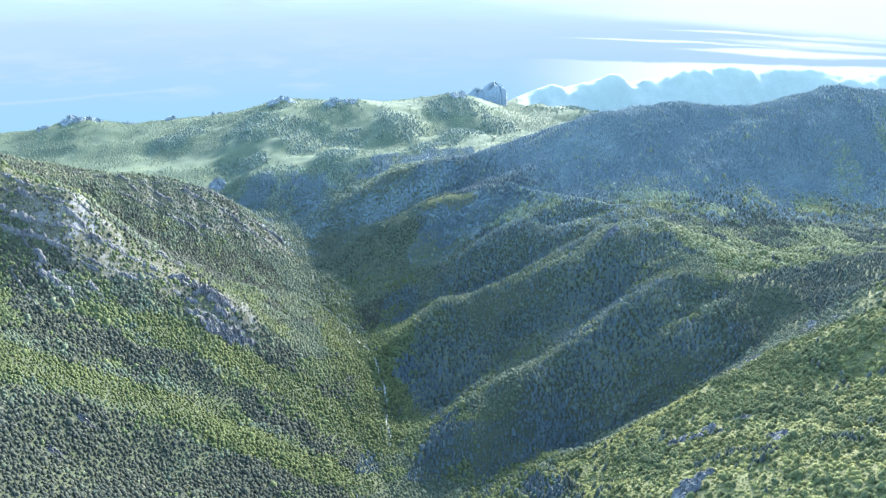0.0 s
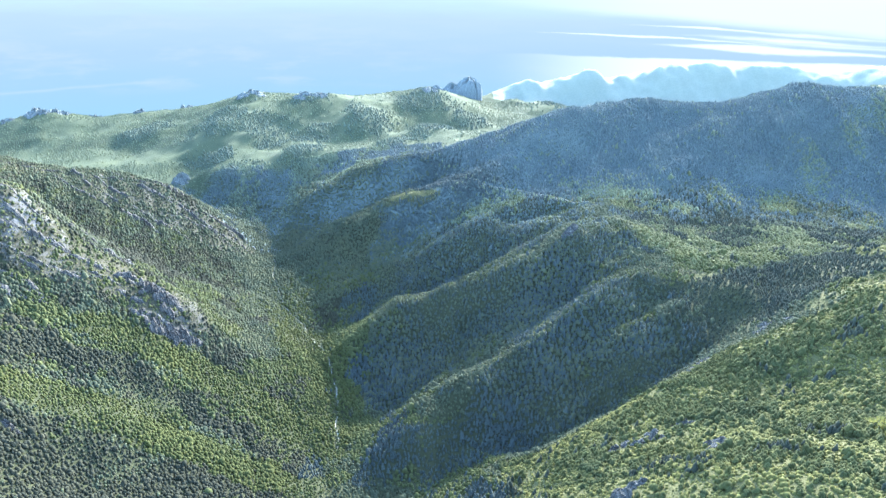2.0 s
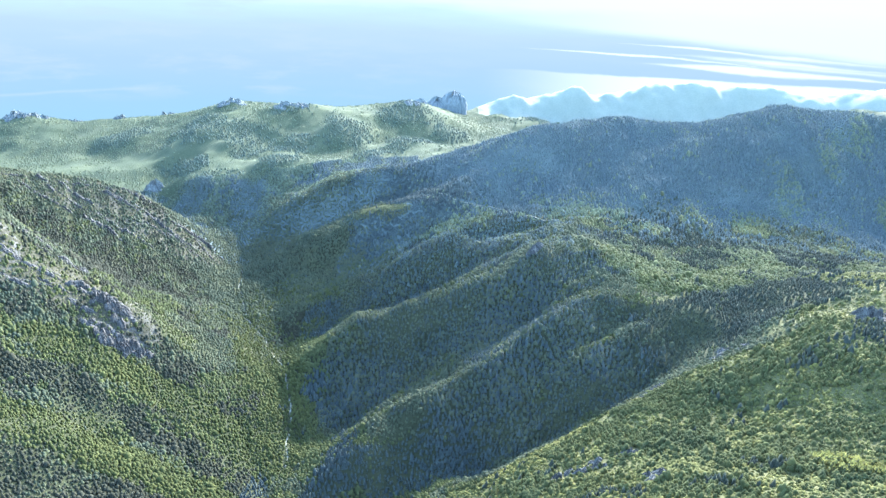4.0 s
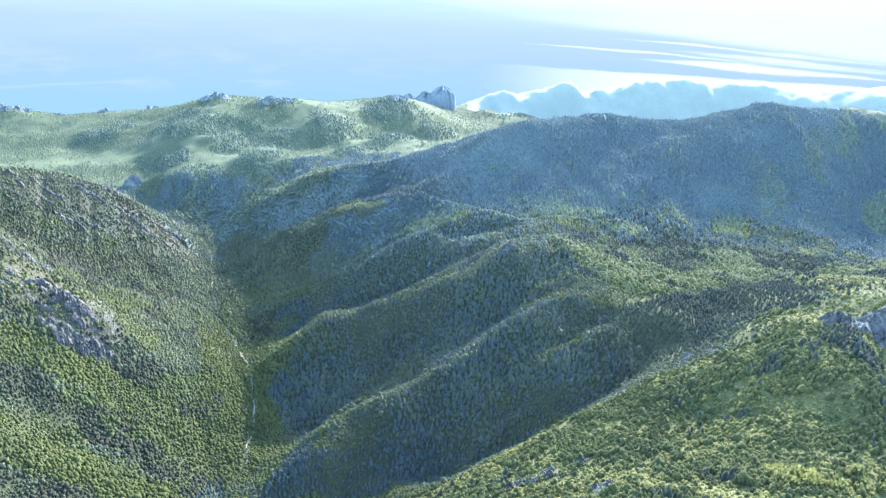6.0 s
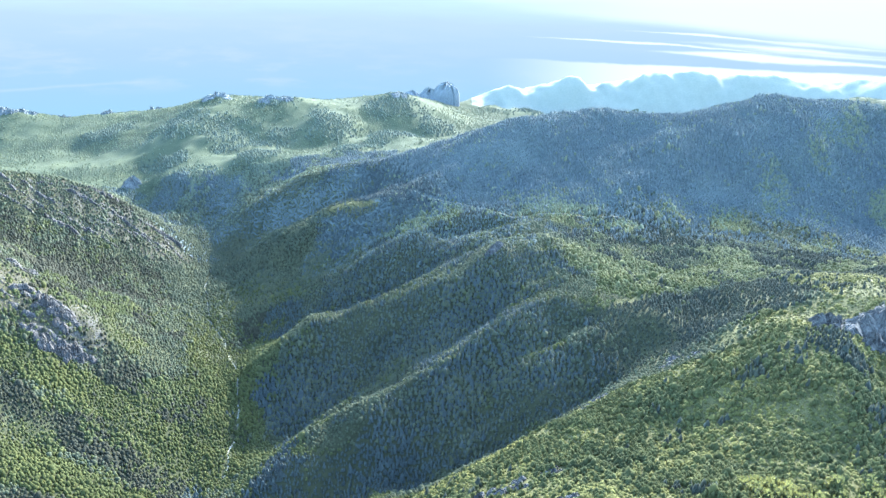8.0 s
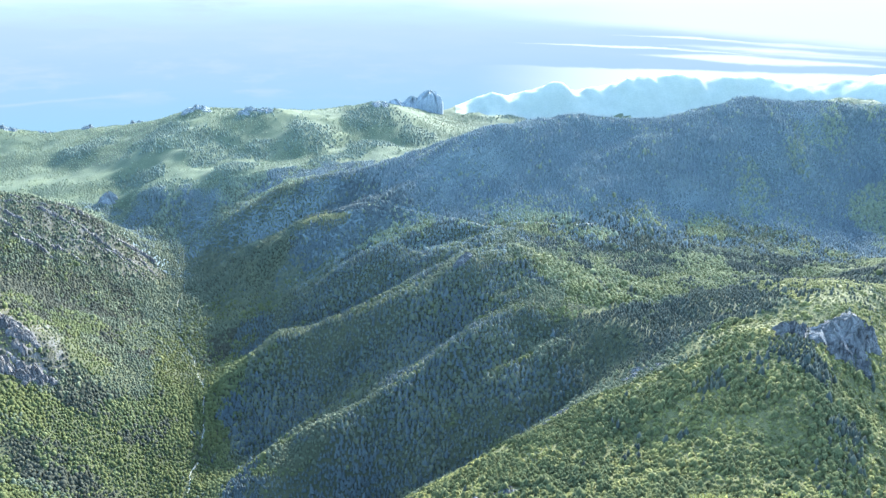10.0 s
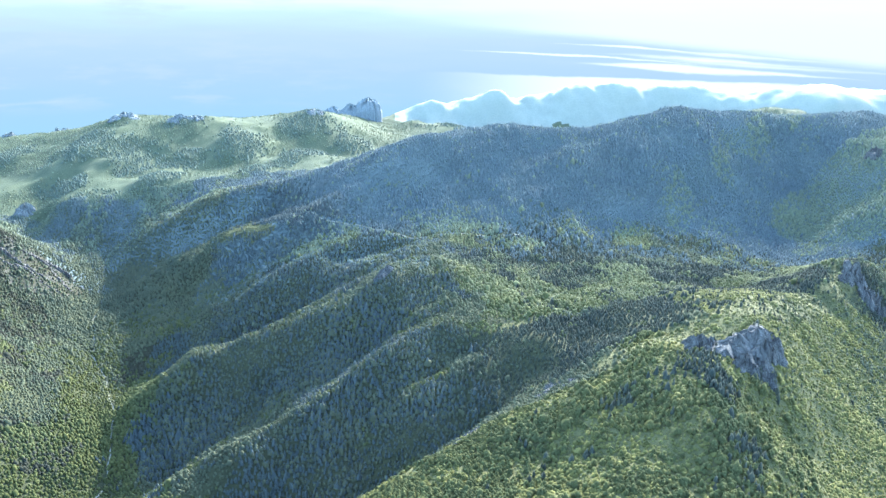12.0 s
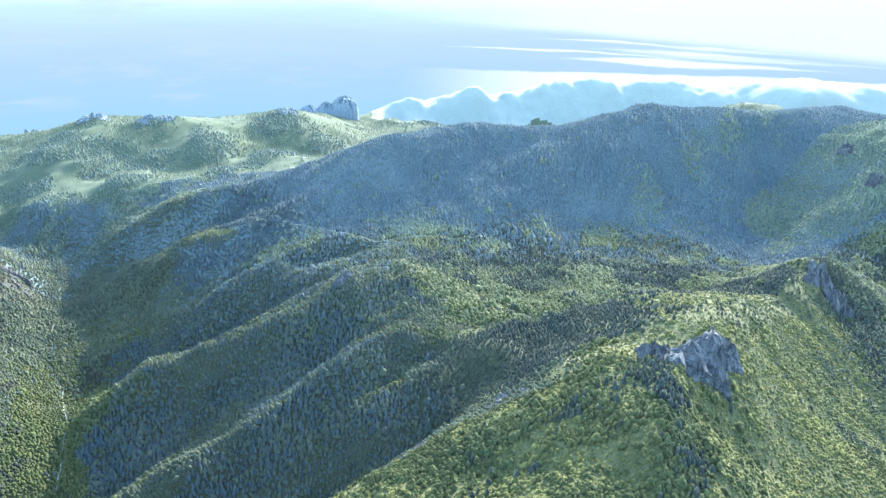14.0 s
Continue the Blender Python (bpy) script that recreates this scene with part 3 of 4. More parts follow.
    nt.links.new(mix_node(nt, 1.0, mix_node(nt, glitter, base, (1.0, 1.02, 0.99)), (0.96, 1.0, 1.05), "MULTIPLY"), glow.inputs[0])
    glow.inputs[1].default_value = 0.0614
    out = nt.nodes.new("ShaderNodeOutputMaterial")
    nt.links.new(glow.outputs[0], out.inputs[0])
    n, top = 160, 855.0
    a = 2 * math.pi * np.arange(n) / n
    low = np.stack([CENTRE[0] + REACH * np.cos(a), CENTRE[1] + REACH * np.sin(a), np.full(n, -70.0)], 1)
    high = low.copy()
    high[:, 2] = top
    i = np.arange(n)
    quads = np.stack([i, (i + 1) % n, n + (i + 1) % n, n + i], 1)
    tagged(mesh_object("backdrop", np.concatenate([low, high]), None, mat, True, quads), "glowing backdrop painted with pale hazy sea horizon and sun glitter streaks", "backdrop", kind="structure")


build_sea()
build_backdrop()


# ---- limestone crags: x, y, length, width, height, turn (degrees), how upright (1: dome, 3: cliff) ----
CRAGS = [
    (712, 826, 94, 58, 17, 12, 2.4), (657, 828, 36, 26, 13, -10, 2.0), (745, 842, 40, 30, 13, 60, 2.0), (696, 797, 30, 26, 14, 80, 2.2), (722, 803, 28, 24, 13, 60, 2.2),
    (1052, 1138, 54, 44, 24, -30, 2.4), (1078, 1128, 34, 30, 22, -40, 2.2), (1022, 1128, 28, 22, 10, 10, 1.8),
    (500, 862, 42, 12, 5, 25, 1.6), (406, 815, 55, 10, 3.9, 20, 1.4), (524, 850, 28, 9, 4.4, 30, 1.5),
    (263, 665, 52, 12, 6.1, 25, 1.6), (300, 662, 50, 13, 7.2, 15, 1.7), (337, 667, 38, 11, 6.6, 20, 1.7), (232, 534, 50, 14, 8.8, 40, 2), (326, 581, 30, 12, 6.1, 30, 1.6),
    (-416, 729, 38, 9, 4.4, -20, 1.8), (-423, 669, 30, 9, 4.4, -25, 1.8), (-300, 640, 28, 8, 4.4, -15, 1.6),
    (-385, 1090, 55, 30, 12, -40, 2.2), (-355, 1074, 43, 25, 11, -45, 2.2),
    (-366, 1035, 48, 23, 11, -35, 2.2), (-341, 1033, 41, 21, 12, -40, 2.4), (-319, 1042, 32, 16, 11, -40, 2.2),
    (-622, 1975, 62, 40, 24, 20, 1.5), (306, 1188, 42, 20, 8.8, 40, 1.8), (1400, 1655, 50, 30, 14, 50, 1.8), (1390, 1535, 40, 24, 22, 50, 1.8),
    (-1316, 2630, 96, 46, 22.3, 10, 1.8), (-1260, 2640, 56, 34, 15.7, -10, 1.8), (-1420, 2600, 48, 26, 13.1, 0, 1.8), (-1154, 2705, 48, 20, 11.8, 0, 1.8), (-974, 2660, 48, 23, 14.4, 5, 1.8), (-820, 2700, 65, 26, 17, 15, 1.8),
    (-534, 2505, 88, 38, 10.5, 0, 1.8), (-346, 2440, 73, 34, 13.1, 0, 1.8), (-290, 2445, 48, 28, 10.5, -10, 1.8), (70, 2500, 48, 31, 10.5, 10, 1.8), (-70, 2690, 65, 26, 7.8, 0, 1.8), (60, 2745, 56, 26, 10.5, 5, 1.8),
]
ROAD = [(-26, 1640), (52, 1590), (107, 1566), (192, 1484), (272, 1455), (346, 1407), (450, 1400), (560, 1420)]
STREAM = [(-287, 1558), (-276, 1485), (-243, 1400), (-232, 1354), (-165, 1250), (-118, 1150), (-90, 1060), (-80, 980), (-72, 900)]


def crag_mesh(long, wide, high, upright, seed, columns=72, levels=15, broken=1.0):
    """A jagged limestone crag: pillars parted by clefts, a broken top. Its foot reaches under the ground."""
    rng = np.random.default_rng(seed)
    a = np.linspace(0, 2 * math.pi, columns, endpoint=False)
    size = 0.25 * (long + wide)
    verts = []
    ring_x, ring_y = np.cos(a), np.sin(a)
    towers = 0.82 + 0.42 * broken * fbm(ring_x * 40, ring_y * 40, 22, 3, seed)
    cleft = np.clip(1 - 2.6 * np.abs(fbm(ring_x * 60, ring_y * 60, 21, 2, seed + 1)), 0, 1)
    pillar = fbm(ring_x * 60, ring_y * 60, 9, 3, seed + 4)
    for k in range(levels):
        t = k / (levels - 1)
        shrink = (1 - t ** upright) ** (1 / 1.6) * 0.94 + 0.06
        rough = broken * (-0.34 * cleft * (0.5 + 0.5 * t) + 0.14 * pillar + 0.15 * fbm(a * 9 + 50 * t, np.full(columns, t * 30.0), 6, 2, seed + 2))
        r = np.clip(shrink * (1 + rough), 0.03, 2)
        x, y = ring_x * r * long * 0.5, ring_y * r * wide * 0.5
        z = high * t * towers * (1 - 0.22 * cleft * t) * 1.15 - 0.35 * high * (1 - t) + rng.uniform(-0.035, 0.035, columns) * high
        verts.append(np.stack([x + 0.1 * t * size, y + 0.12 * t * size, z], 1))
    tip = verts[-1].mean(0)
    verts = np.concatenate(verts + [tip[None]])
    tris = []
    for k in range(levels - 1):
        for i in range(columns):
            p, q = k * columns + i, k * columns + (i + 1) % columns
            tris += [(p, q, q + columns), (p, q + columns, p + columns)] if (i + k) % 2 else [(p, q, p + columns), (q, q + columns, p + columns)]
    last = (levels - 1) * columns
    tris += [(last + i, last + (i + 1) % columns, last + columns) for i in range(columns)]
    return verts, tris


def crag_blocks(long, wide, high, seed, blocks=14):
    """The upright, leaning blocks of a large crag, taller towards the middle."""
    rng = np.random.default_rng(seed)
    for k in range(blocks):
        a, d = rng.uniform(0, 2 * math.pi), math.sqrt(rng.uniform(0, 1)) * 0.42
        px, py = d * math.cos(a) * long, d * math.sin(a) * wide
        tall = high * (1.1 - 1.3 * d) * rng.uniform(0.65, 1.15)
        size = rng.uniform(0.3, 0.48) * wide
        v, t = crag_mesh(size * rng.uniform(0.9, 1.6), size, tall, rng.uniform(2.4, 4.0), seed + 11 * k, 22, 8, 0.75)
        c, s = math.cos(a), math.sin(a)
        lean = rng.uniform(-0.12, 0.12, 2)
        yield np.stack([v[:, 0] * c - v[:, 1] * s + px + lean[0] * v[:, 2], v[:, 0] * s + v[:, 1] * c + py + lean[1] * v[:, 2], v[:, 2]], 1), t


def ledge_mesh(length, high, thick, seed):
    """A dipping limestone bed that breaks the slope: a jagged front, a gently sloping back."""
    rng = np.random.default_rng(seed)
    n = max(14, int(length / 1.6))
    u = np.linspace(-0.5, 0.5, n) * length
    fade = np.clip(1.25 * (1 - np.abs(u / (0.5 * length)) ** 3), 0.05, 1)
    top = high * fade * (0.75 + 0.55 * fbm(u, np.full(n, 7.0 * seed), 13, 3, seed))
    wander = thick * 0.8 * fbm(u, np.full(n, 3.0 * seed), 22, 3, seed + 1)
    notch = np.clip(1 - 2.2 * np.abs(fbm(u, np.full(n, 5.0 * seed), 8, 2, seed + 2)), 0, 1)
    top = np.maximum(top * (1 - 0.75 * notch), 0.1)
    rows = []
    for dy, dz in ((1.6, -0.45), (0.75, 0.55), (0.1, 1.0), (-0.35, 0.92), (-0.55, 0.5), (-0.75, 0.35), (-0.95, -0.5)):
        rows.append(np.stack([u + rng.uniform(-0.5, 0.5, n), wander + dy * thick * fade + rng.uniform(-0.12, 0.12, n) * thick, dz * top + rng.uniform(-0.08, 0.08, n) * high - (0.4 * high if dz < 0 else 0)], 1))
    tris = []
    for r in range(len(rows) - 1):
        for i in range(n - 1):
            p, q = r * n + i, (r + 1) * n + i
            tris += [(p, q, q + 1), (p, q + 1, p + 1)]
    return np.concatenate(rows), tris


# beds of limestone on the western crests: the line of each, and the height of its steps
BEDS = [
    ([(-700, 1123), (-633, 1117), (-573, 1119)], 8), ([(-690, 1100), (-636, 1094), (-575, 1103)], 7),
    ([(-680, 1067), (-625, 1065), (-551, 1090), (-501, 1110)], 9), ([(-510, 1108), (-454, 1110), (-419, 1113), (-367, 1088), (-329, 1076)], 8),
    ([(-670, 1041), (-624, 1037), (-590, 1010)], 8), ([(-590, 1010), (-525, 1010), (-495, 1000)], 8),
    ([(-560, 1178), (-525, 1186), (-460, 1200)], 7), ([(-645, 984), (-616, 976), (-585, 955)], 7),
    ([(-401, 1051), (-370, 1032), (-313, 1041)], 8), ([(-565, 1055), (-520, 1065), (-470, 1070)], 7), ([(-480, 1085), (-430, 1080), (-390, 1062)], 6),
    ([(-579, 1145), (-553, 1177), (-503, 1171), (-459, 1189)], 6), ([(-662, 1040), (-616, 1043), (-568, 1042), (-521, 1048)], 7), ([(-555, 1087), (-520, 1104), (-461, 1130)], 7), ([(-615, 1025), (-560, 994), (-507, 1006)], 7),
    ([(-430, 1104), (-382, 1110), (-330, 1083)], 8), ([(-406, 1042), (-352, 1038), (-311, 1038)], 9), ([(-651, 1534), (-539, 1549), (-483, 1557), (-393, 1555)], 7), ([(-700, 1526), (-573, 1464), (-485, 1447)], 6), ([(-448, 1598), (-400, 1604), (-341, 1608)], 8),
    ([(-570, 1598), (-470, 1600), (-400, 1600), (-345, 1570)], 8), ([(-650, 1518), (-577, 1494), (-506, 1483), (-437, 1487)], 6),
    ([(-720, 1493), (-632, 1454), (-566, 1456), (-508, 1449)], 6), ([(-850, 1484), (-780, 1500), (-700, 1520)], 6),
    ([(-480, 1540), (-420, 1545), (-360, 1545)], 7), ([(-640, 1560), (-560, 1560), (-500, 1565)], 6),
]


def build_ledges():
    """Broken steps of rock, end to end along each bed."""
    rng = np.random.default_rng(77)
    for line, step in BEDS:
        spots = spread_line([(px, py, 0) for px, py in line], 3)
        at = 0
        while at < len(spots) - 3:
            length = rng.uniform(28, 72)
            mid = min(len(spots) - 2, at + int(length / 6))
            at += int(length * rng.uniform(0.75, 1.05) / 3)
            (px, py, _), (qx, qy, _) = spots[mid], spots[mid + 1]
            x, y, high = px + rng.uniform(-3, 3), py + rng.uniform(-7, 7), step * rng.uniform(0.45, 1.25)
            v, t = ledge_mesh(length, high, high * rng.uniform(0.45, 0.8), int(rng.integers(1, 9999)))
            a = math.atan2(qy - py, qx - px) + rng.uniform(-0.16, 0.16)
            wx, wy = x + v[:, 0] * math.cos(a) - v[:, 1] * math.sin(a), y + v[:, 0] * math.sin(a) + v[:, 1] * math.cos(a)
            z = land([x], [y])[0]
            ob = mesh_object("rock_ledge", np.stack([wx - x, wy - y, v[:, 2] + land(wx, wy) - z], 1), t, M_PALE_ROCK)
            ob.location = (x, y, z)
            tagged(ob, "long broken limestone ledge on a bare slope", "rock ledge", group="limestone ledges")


def build_crags():
    for k, (x, y, long, wide, high, turn, upright) in enumerate(CRAGS):
        c, s = math.cos(radians(turn)), math.sin(radians(turn))
        z = land([x], [y])[0]
        far = y > 1900
        name = "rock_crag" if high > 12 else "rock_outcrop"
        mat = M_FAR_ROCK if far else M_PALE_ROCK if x < 0 else M_ROCK

        def laid(v):
            v = np.stack([v[:, 0] * c - v[:, 1] * s, v[:, 0] * s + v[:, 1] * c, v[:, 2]], 1)
            v[:, 2] += 0.8 * (land(v[:, 0] + x, v[:, 1] + y) - z)
            return v

        low = high <= 12 and x > 0 and y < 900
        west = x < -300 and 1000 < y < 1200
        if high > 12 and y < 1900 or low or west or y > 2300:
            ob = new(name)
            for v, t in crag_blocks(long * 1.15, wide * (1.8 if low else 1.7 if far else 1.15), high * (1.0 if low else 1.15 if far else 1.1), 300 + 37 * k, 11 if low or far else 14):
                mesh_object("pillar", laid(v), t, mat).parent = ob
        else:
            v, t = crag_mesh(long, wide, high, upright, 300 + 5 * k)
            ob = mesh_object(name, laid(v), t, mat)
        ob.location = (x, y, z - (0.3 if far else 0.08) * high)
        label = "pale limestone cap on a far green hill" if far else "fluted grey limestone crag rising from the wooded crest" if high > 12 else "weathered grey limestone ledge among low trees"
        tagged(ob, label, "rock", group="limestone crags")


def build_tower():
    """The great rock tower by the coast: a long shoulder and a sheer seaward wall."""
    base = land([232], [2923])[0]
    for dx, dy, long, wide, high, upright, seed in ((0, 0, 112, 80, 92, 5.0, 903), (-66, 0, 110, 70, 66, 2.0, 911), (-136, -10, 120, 70, 56, 1.7, 921)):
        v, t = crag_mesh(long, wide, high, upright, seed, 56, 16, 0.12)
        ob = mesh_object("rock_tower", v, t, M_TOWER_ROCK)
        ob.location = (226 + dx, 2923 + dy, min(base, 318) - 4)
        tagged(ob, "sheer pale limestone tower above a green saddle", "rock", group="coast tower")


def drape(name, line, width, lift, mat, label, category):
    """A strip laid over the ground along a line of (x, y) places."""
    pts = np.array([p[:2] for p in spread_line([(px, py, 0) for px, py in line], 6)])
    pts[1:-1] = (pts[:-2] + 2 * pts[1:-1] + pts[2:]) / 4
    pts += np.stack([4 * fbm(pts[:, 0], pts[:, 1], 40, 2, 61), 4 * fbm(pts[:, 0], pts[:, 1], 40, 2, 62)], 1)
    way = np.gradient(pts, axis=0)
    way /= np.linalg.norm(way, axis=1)[:, None]
    side = np.stack([-way[:, 1], way[:, 0]], 1) * (width * (0.5 + 0.2 * fbm(pts[:, 0], pts[:, 1], 15, 2, 63)))[:, None]
    rows = []
    for f in (-1, 0, 1):
        q = pts + f * side
        rows.append(np.stack([q[:, 0], q[:, 1], land(q[:, 0], q[:, 1]) + lift], 1))
    n = len(pts)
    i = np.arange(n - 1)
    quads = np.concatenate([np.stack([i + r * n, i + 1 + r * n, i + 1 + (r + 1) * n, i + (r + 1) * n], 1) for r in (0, 1)])
    return tagged(mesh_object(name, np.concatenate(rows), None, mat, True, quads), label, category, kind="structure")


M_FAR_ROCK = rock_material("coast_limestone", (0.1, 0.11, 0.1), (0.06, 0.068, 0.065), (0.6, 0.62, 0.65))
M_TOWER_ROCK = rock_material("tower_limestone", (0.1, 0.116, 0.112), (0.082, 0.097, 0.096), (0.8, 0.82, 0.85))
M_GRAVEL = rock_material("pale_gravel", (0.15, 0.15, 0.11), (0.1, 0.1, 0.075), (0.7, 0.7, 0.7), (1, 1, 1))
build_crags()
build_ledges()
build_tower()
drape("road", ROAD, 2.6, 0.5, M_GRAVEL, "narrow gravel forest road across the mountain foot", "road")
drape("stream_bed", STREAM, 1.7, 0.5, M_GRAVEL, "dry white gravel stream bed in the valley floor", "stream bed")


# ---- forests ----
def crown_shape(rings, jitter, seed):
    """A ragged crown, open below: a tip and rings of (count, radius, height)."""
    rng = np.random.default_rng(seed)
    verts, tris, prev = [(0, 0, 1.0)], [], [0]
    for k, (count, radius, height) in enumerate(rings):
        ids = []
        for i in range(count):
            a = 2 * math.pi * (i + 0.5 * (k % 2)) / count
            r = radius * (1 + rng.uniform(-jitter, jitter))
            ids.append(len(verts))
            verts.append((r * math.cos(a), r * math.sin(a), height + rng.uniform(-jitter, jitter) * 0.3))
        if len(prev) == 1:
            tris += [(0, ids[i], ids[(i + 1) % count]) for i in range(count)]
        else:
            i = j = 0
            while i < len(prev) or j < count:
                if j >= count or (i < len(prev) and i / len(prev) <= j / count):
                    tris.append((prev[i % len(prev)], ids[j % count], prev[(i + 1) % len(prev)]))
                    i += 1
                else:
                    tris.append((prev[i % len(prev)], ids[j % count], ids[(j + 1) % count]))
                    j += 1
        prev = ids
    return np.array(verts), np.array(tris)


def lobed(lobes, seed):
    """A broad crown of rounded leaf masses, the highest in the middle."""
    rng = np.random.default_rng(seed)
    vs, ts, base = [], [], 0
    for k in range(lobes):
        v, t = crown_shape([(4, 0.7, 0.62), (5, 1.0, 0.0)], 0.32, 31 * seed + k)
        a, d = 2.4 * k + rng.uniform(-0.4, 0.4), 0.0 if k == 0 else rng.uniform(0.42, 0.62)
        size = rng.uniform(0.62, 0.74) if k == 0 else rng.uniform(0.42, 0.58)
        foot = 0.3 if k == 0 else rng.uniform(0.0, 0.32)
        vs.append(v * (size, size, (0.98 - foot) if k == 0 else rng.uniform(0.42, 0.56)) + (d * math.cos(a), d * math.sin(a), foot))
        ts.append(t + base)
        base += len(v)
    return np.concatenate(vs), np.concatenate(ts)


ROUND = [crown_shape([(4, 0.7, 0.7), (5, 1.0, 0.0)], 0.36, s) for s in range(10)]
LOBED = [lobed(5, 40 + s) for s in range(10)]
CONE = [crown_shape([(4, 0.5, 0.6), (5, 0.95, 0.0)], 0.32, 50 + s) for s in range(10)]
TUFT = [crown_shape([(3, 0.62, 0.78), (5, 1.0, 0.0)], 0.24, 110 + s) for s in range(10)]
SPIRE_LOW = [crown_shape([(4, 0.5, 0.6), (5, 0.95, 0.0)], 0.32, 70 + s) for s in range(10)]
BUSH = [crown_shape([(4, 0.66, 0.68), (5, 1.0, 0.0)], 0.34, 90 + s) for s in range(10)]


def sprays(core, count, tall, size, seed, reach=1.0):
    """A crown of bent leaf sprays standing out all round a leafy core."""
    rng = np.random.default_rng(seed)
    v, t = core
    vs, ts, base = [v * (0.8, 0.8, 0.88)], [t], len(v)
    for k in range(count):
        h = (k + rng.uniform(0, 1)) / count
        a = 2.4 * k + rng.uniform(-0.5, 0.5)
        d = reach * ((1.02 - h) * 0.95 + 0.05 if tall else math.sqrt(max(0.03, 1 - (1.25 * h - 0.3) ** 2)) * 0.95)
        out = np.array([math.cos(a), math.sin(a), 0.0])
        at = out * d * rng.uniform(0.72, 1.0) + (0, 0, 0.05 + 0.9 * h)
        way = out * rng.uniform(0.3, 0.8) + (0, 0, rng.uniform(-0.5, 0.1) if tall else rng.uniform(0.2, 1.0))
        across = np.array([-math.sin(a), math.cos(a), rng.uniform(-0.5, 0.5)])
        r = size * rng.uniform(0.65, 1.35) * (1.1 - 0.5 * h if tall else 1.0)
        vs.append(np.array([at - way * r * 0.7, at - across * r * 0.75 + (0, 0, 0.1 * r), at + way * r * 0.8, at + across * r * 0.75]))
        ts.append(np.array([(0, 1, 2), (0, 2, 3)]) + base)
        base += 4
    return np.concatenate(vs), np.concatenate(ts)


CORE = [crown_shape([(6, 0.9, 0.15)], 0.25, 90 + s) for s in range(10)]


def forest(name, label, category, xs, ys, widths, heights, shapes, mat, seed, smooth=True):
    rng = np.random.default_rng(seed)
    zs = ground_z(xs, ys)
    vs, ts, base = [], [], 0
    pick = rng.integers(0, len(shapes), len(xs))
    for k, (v, t) in enumerate(shapes):
        m = np.where(pick == k)[0]
        if not len(m):
            continue
        a = rng.uniform(0, 2 * math.pi, len(m))
        c, s = np.cos(a)[:, None], np.sin(a)[:, None]
        w, h = widths[m][:, None] * 0.5, heights[m][:, None]
        jit = 1 + rng.uniform(-0.22, 0.22, (len(m), len(v)))
        lx, ly = v[None, :, 0] * w * jit, v[None, :, 1] * w * jit * rng.uniform(0.75, 1.25, (len(m), 1))
        p = np.stack([xs[m][:, None] + lx * c - ly * s, ys[m][:, None] + lx * s + ly * c, zs[m][:, None] + (v[None, :, 2] * 0.94 + 0.02) * h - 0.4], -1)
        vs.append(p.reshape(-1, 3))
        ts.append((t[None] + (base + np.arange(len(m)) * len(v))[:, None, None]).reshape(-1, 3))
        base += p.shape[0] * p.shape[1]
    ob = mesh_object(name, np.concatenate(vs), np.concatenate(ts), mat, smooth)
    return tagged(ob, label, category, kind="stuff")


def scatter(x0, x1, y0, y1, step, seed):
    """Jittered places on a grid, kept to the wedge of land within the camera's view."""
    rng = np.random.default_rng(seed)
    gx, gy = np.meshgrid(np.arange(x0, x1, step), np.arange(y0, y1, step))
    x = gx.ravel() + rng.uniform(-0.48, 0.48, gx.size) * step
    y = gy.ravel() + rng.uniform(-0.48, 0.48, gx.size) * step
    keep = (x > -60 - 0.66 * y) & (x < 330 + 0.77 * y)
    return x[keep], y[keep], rng


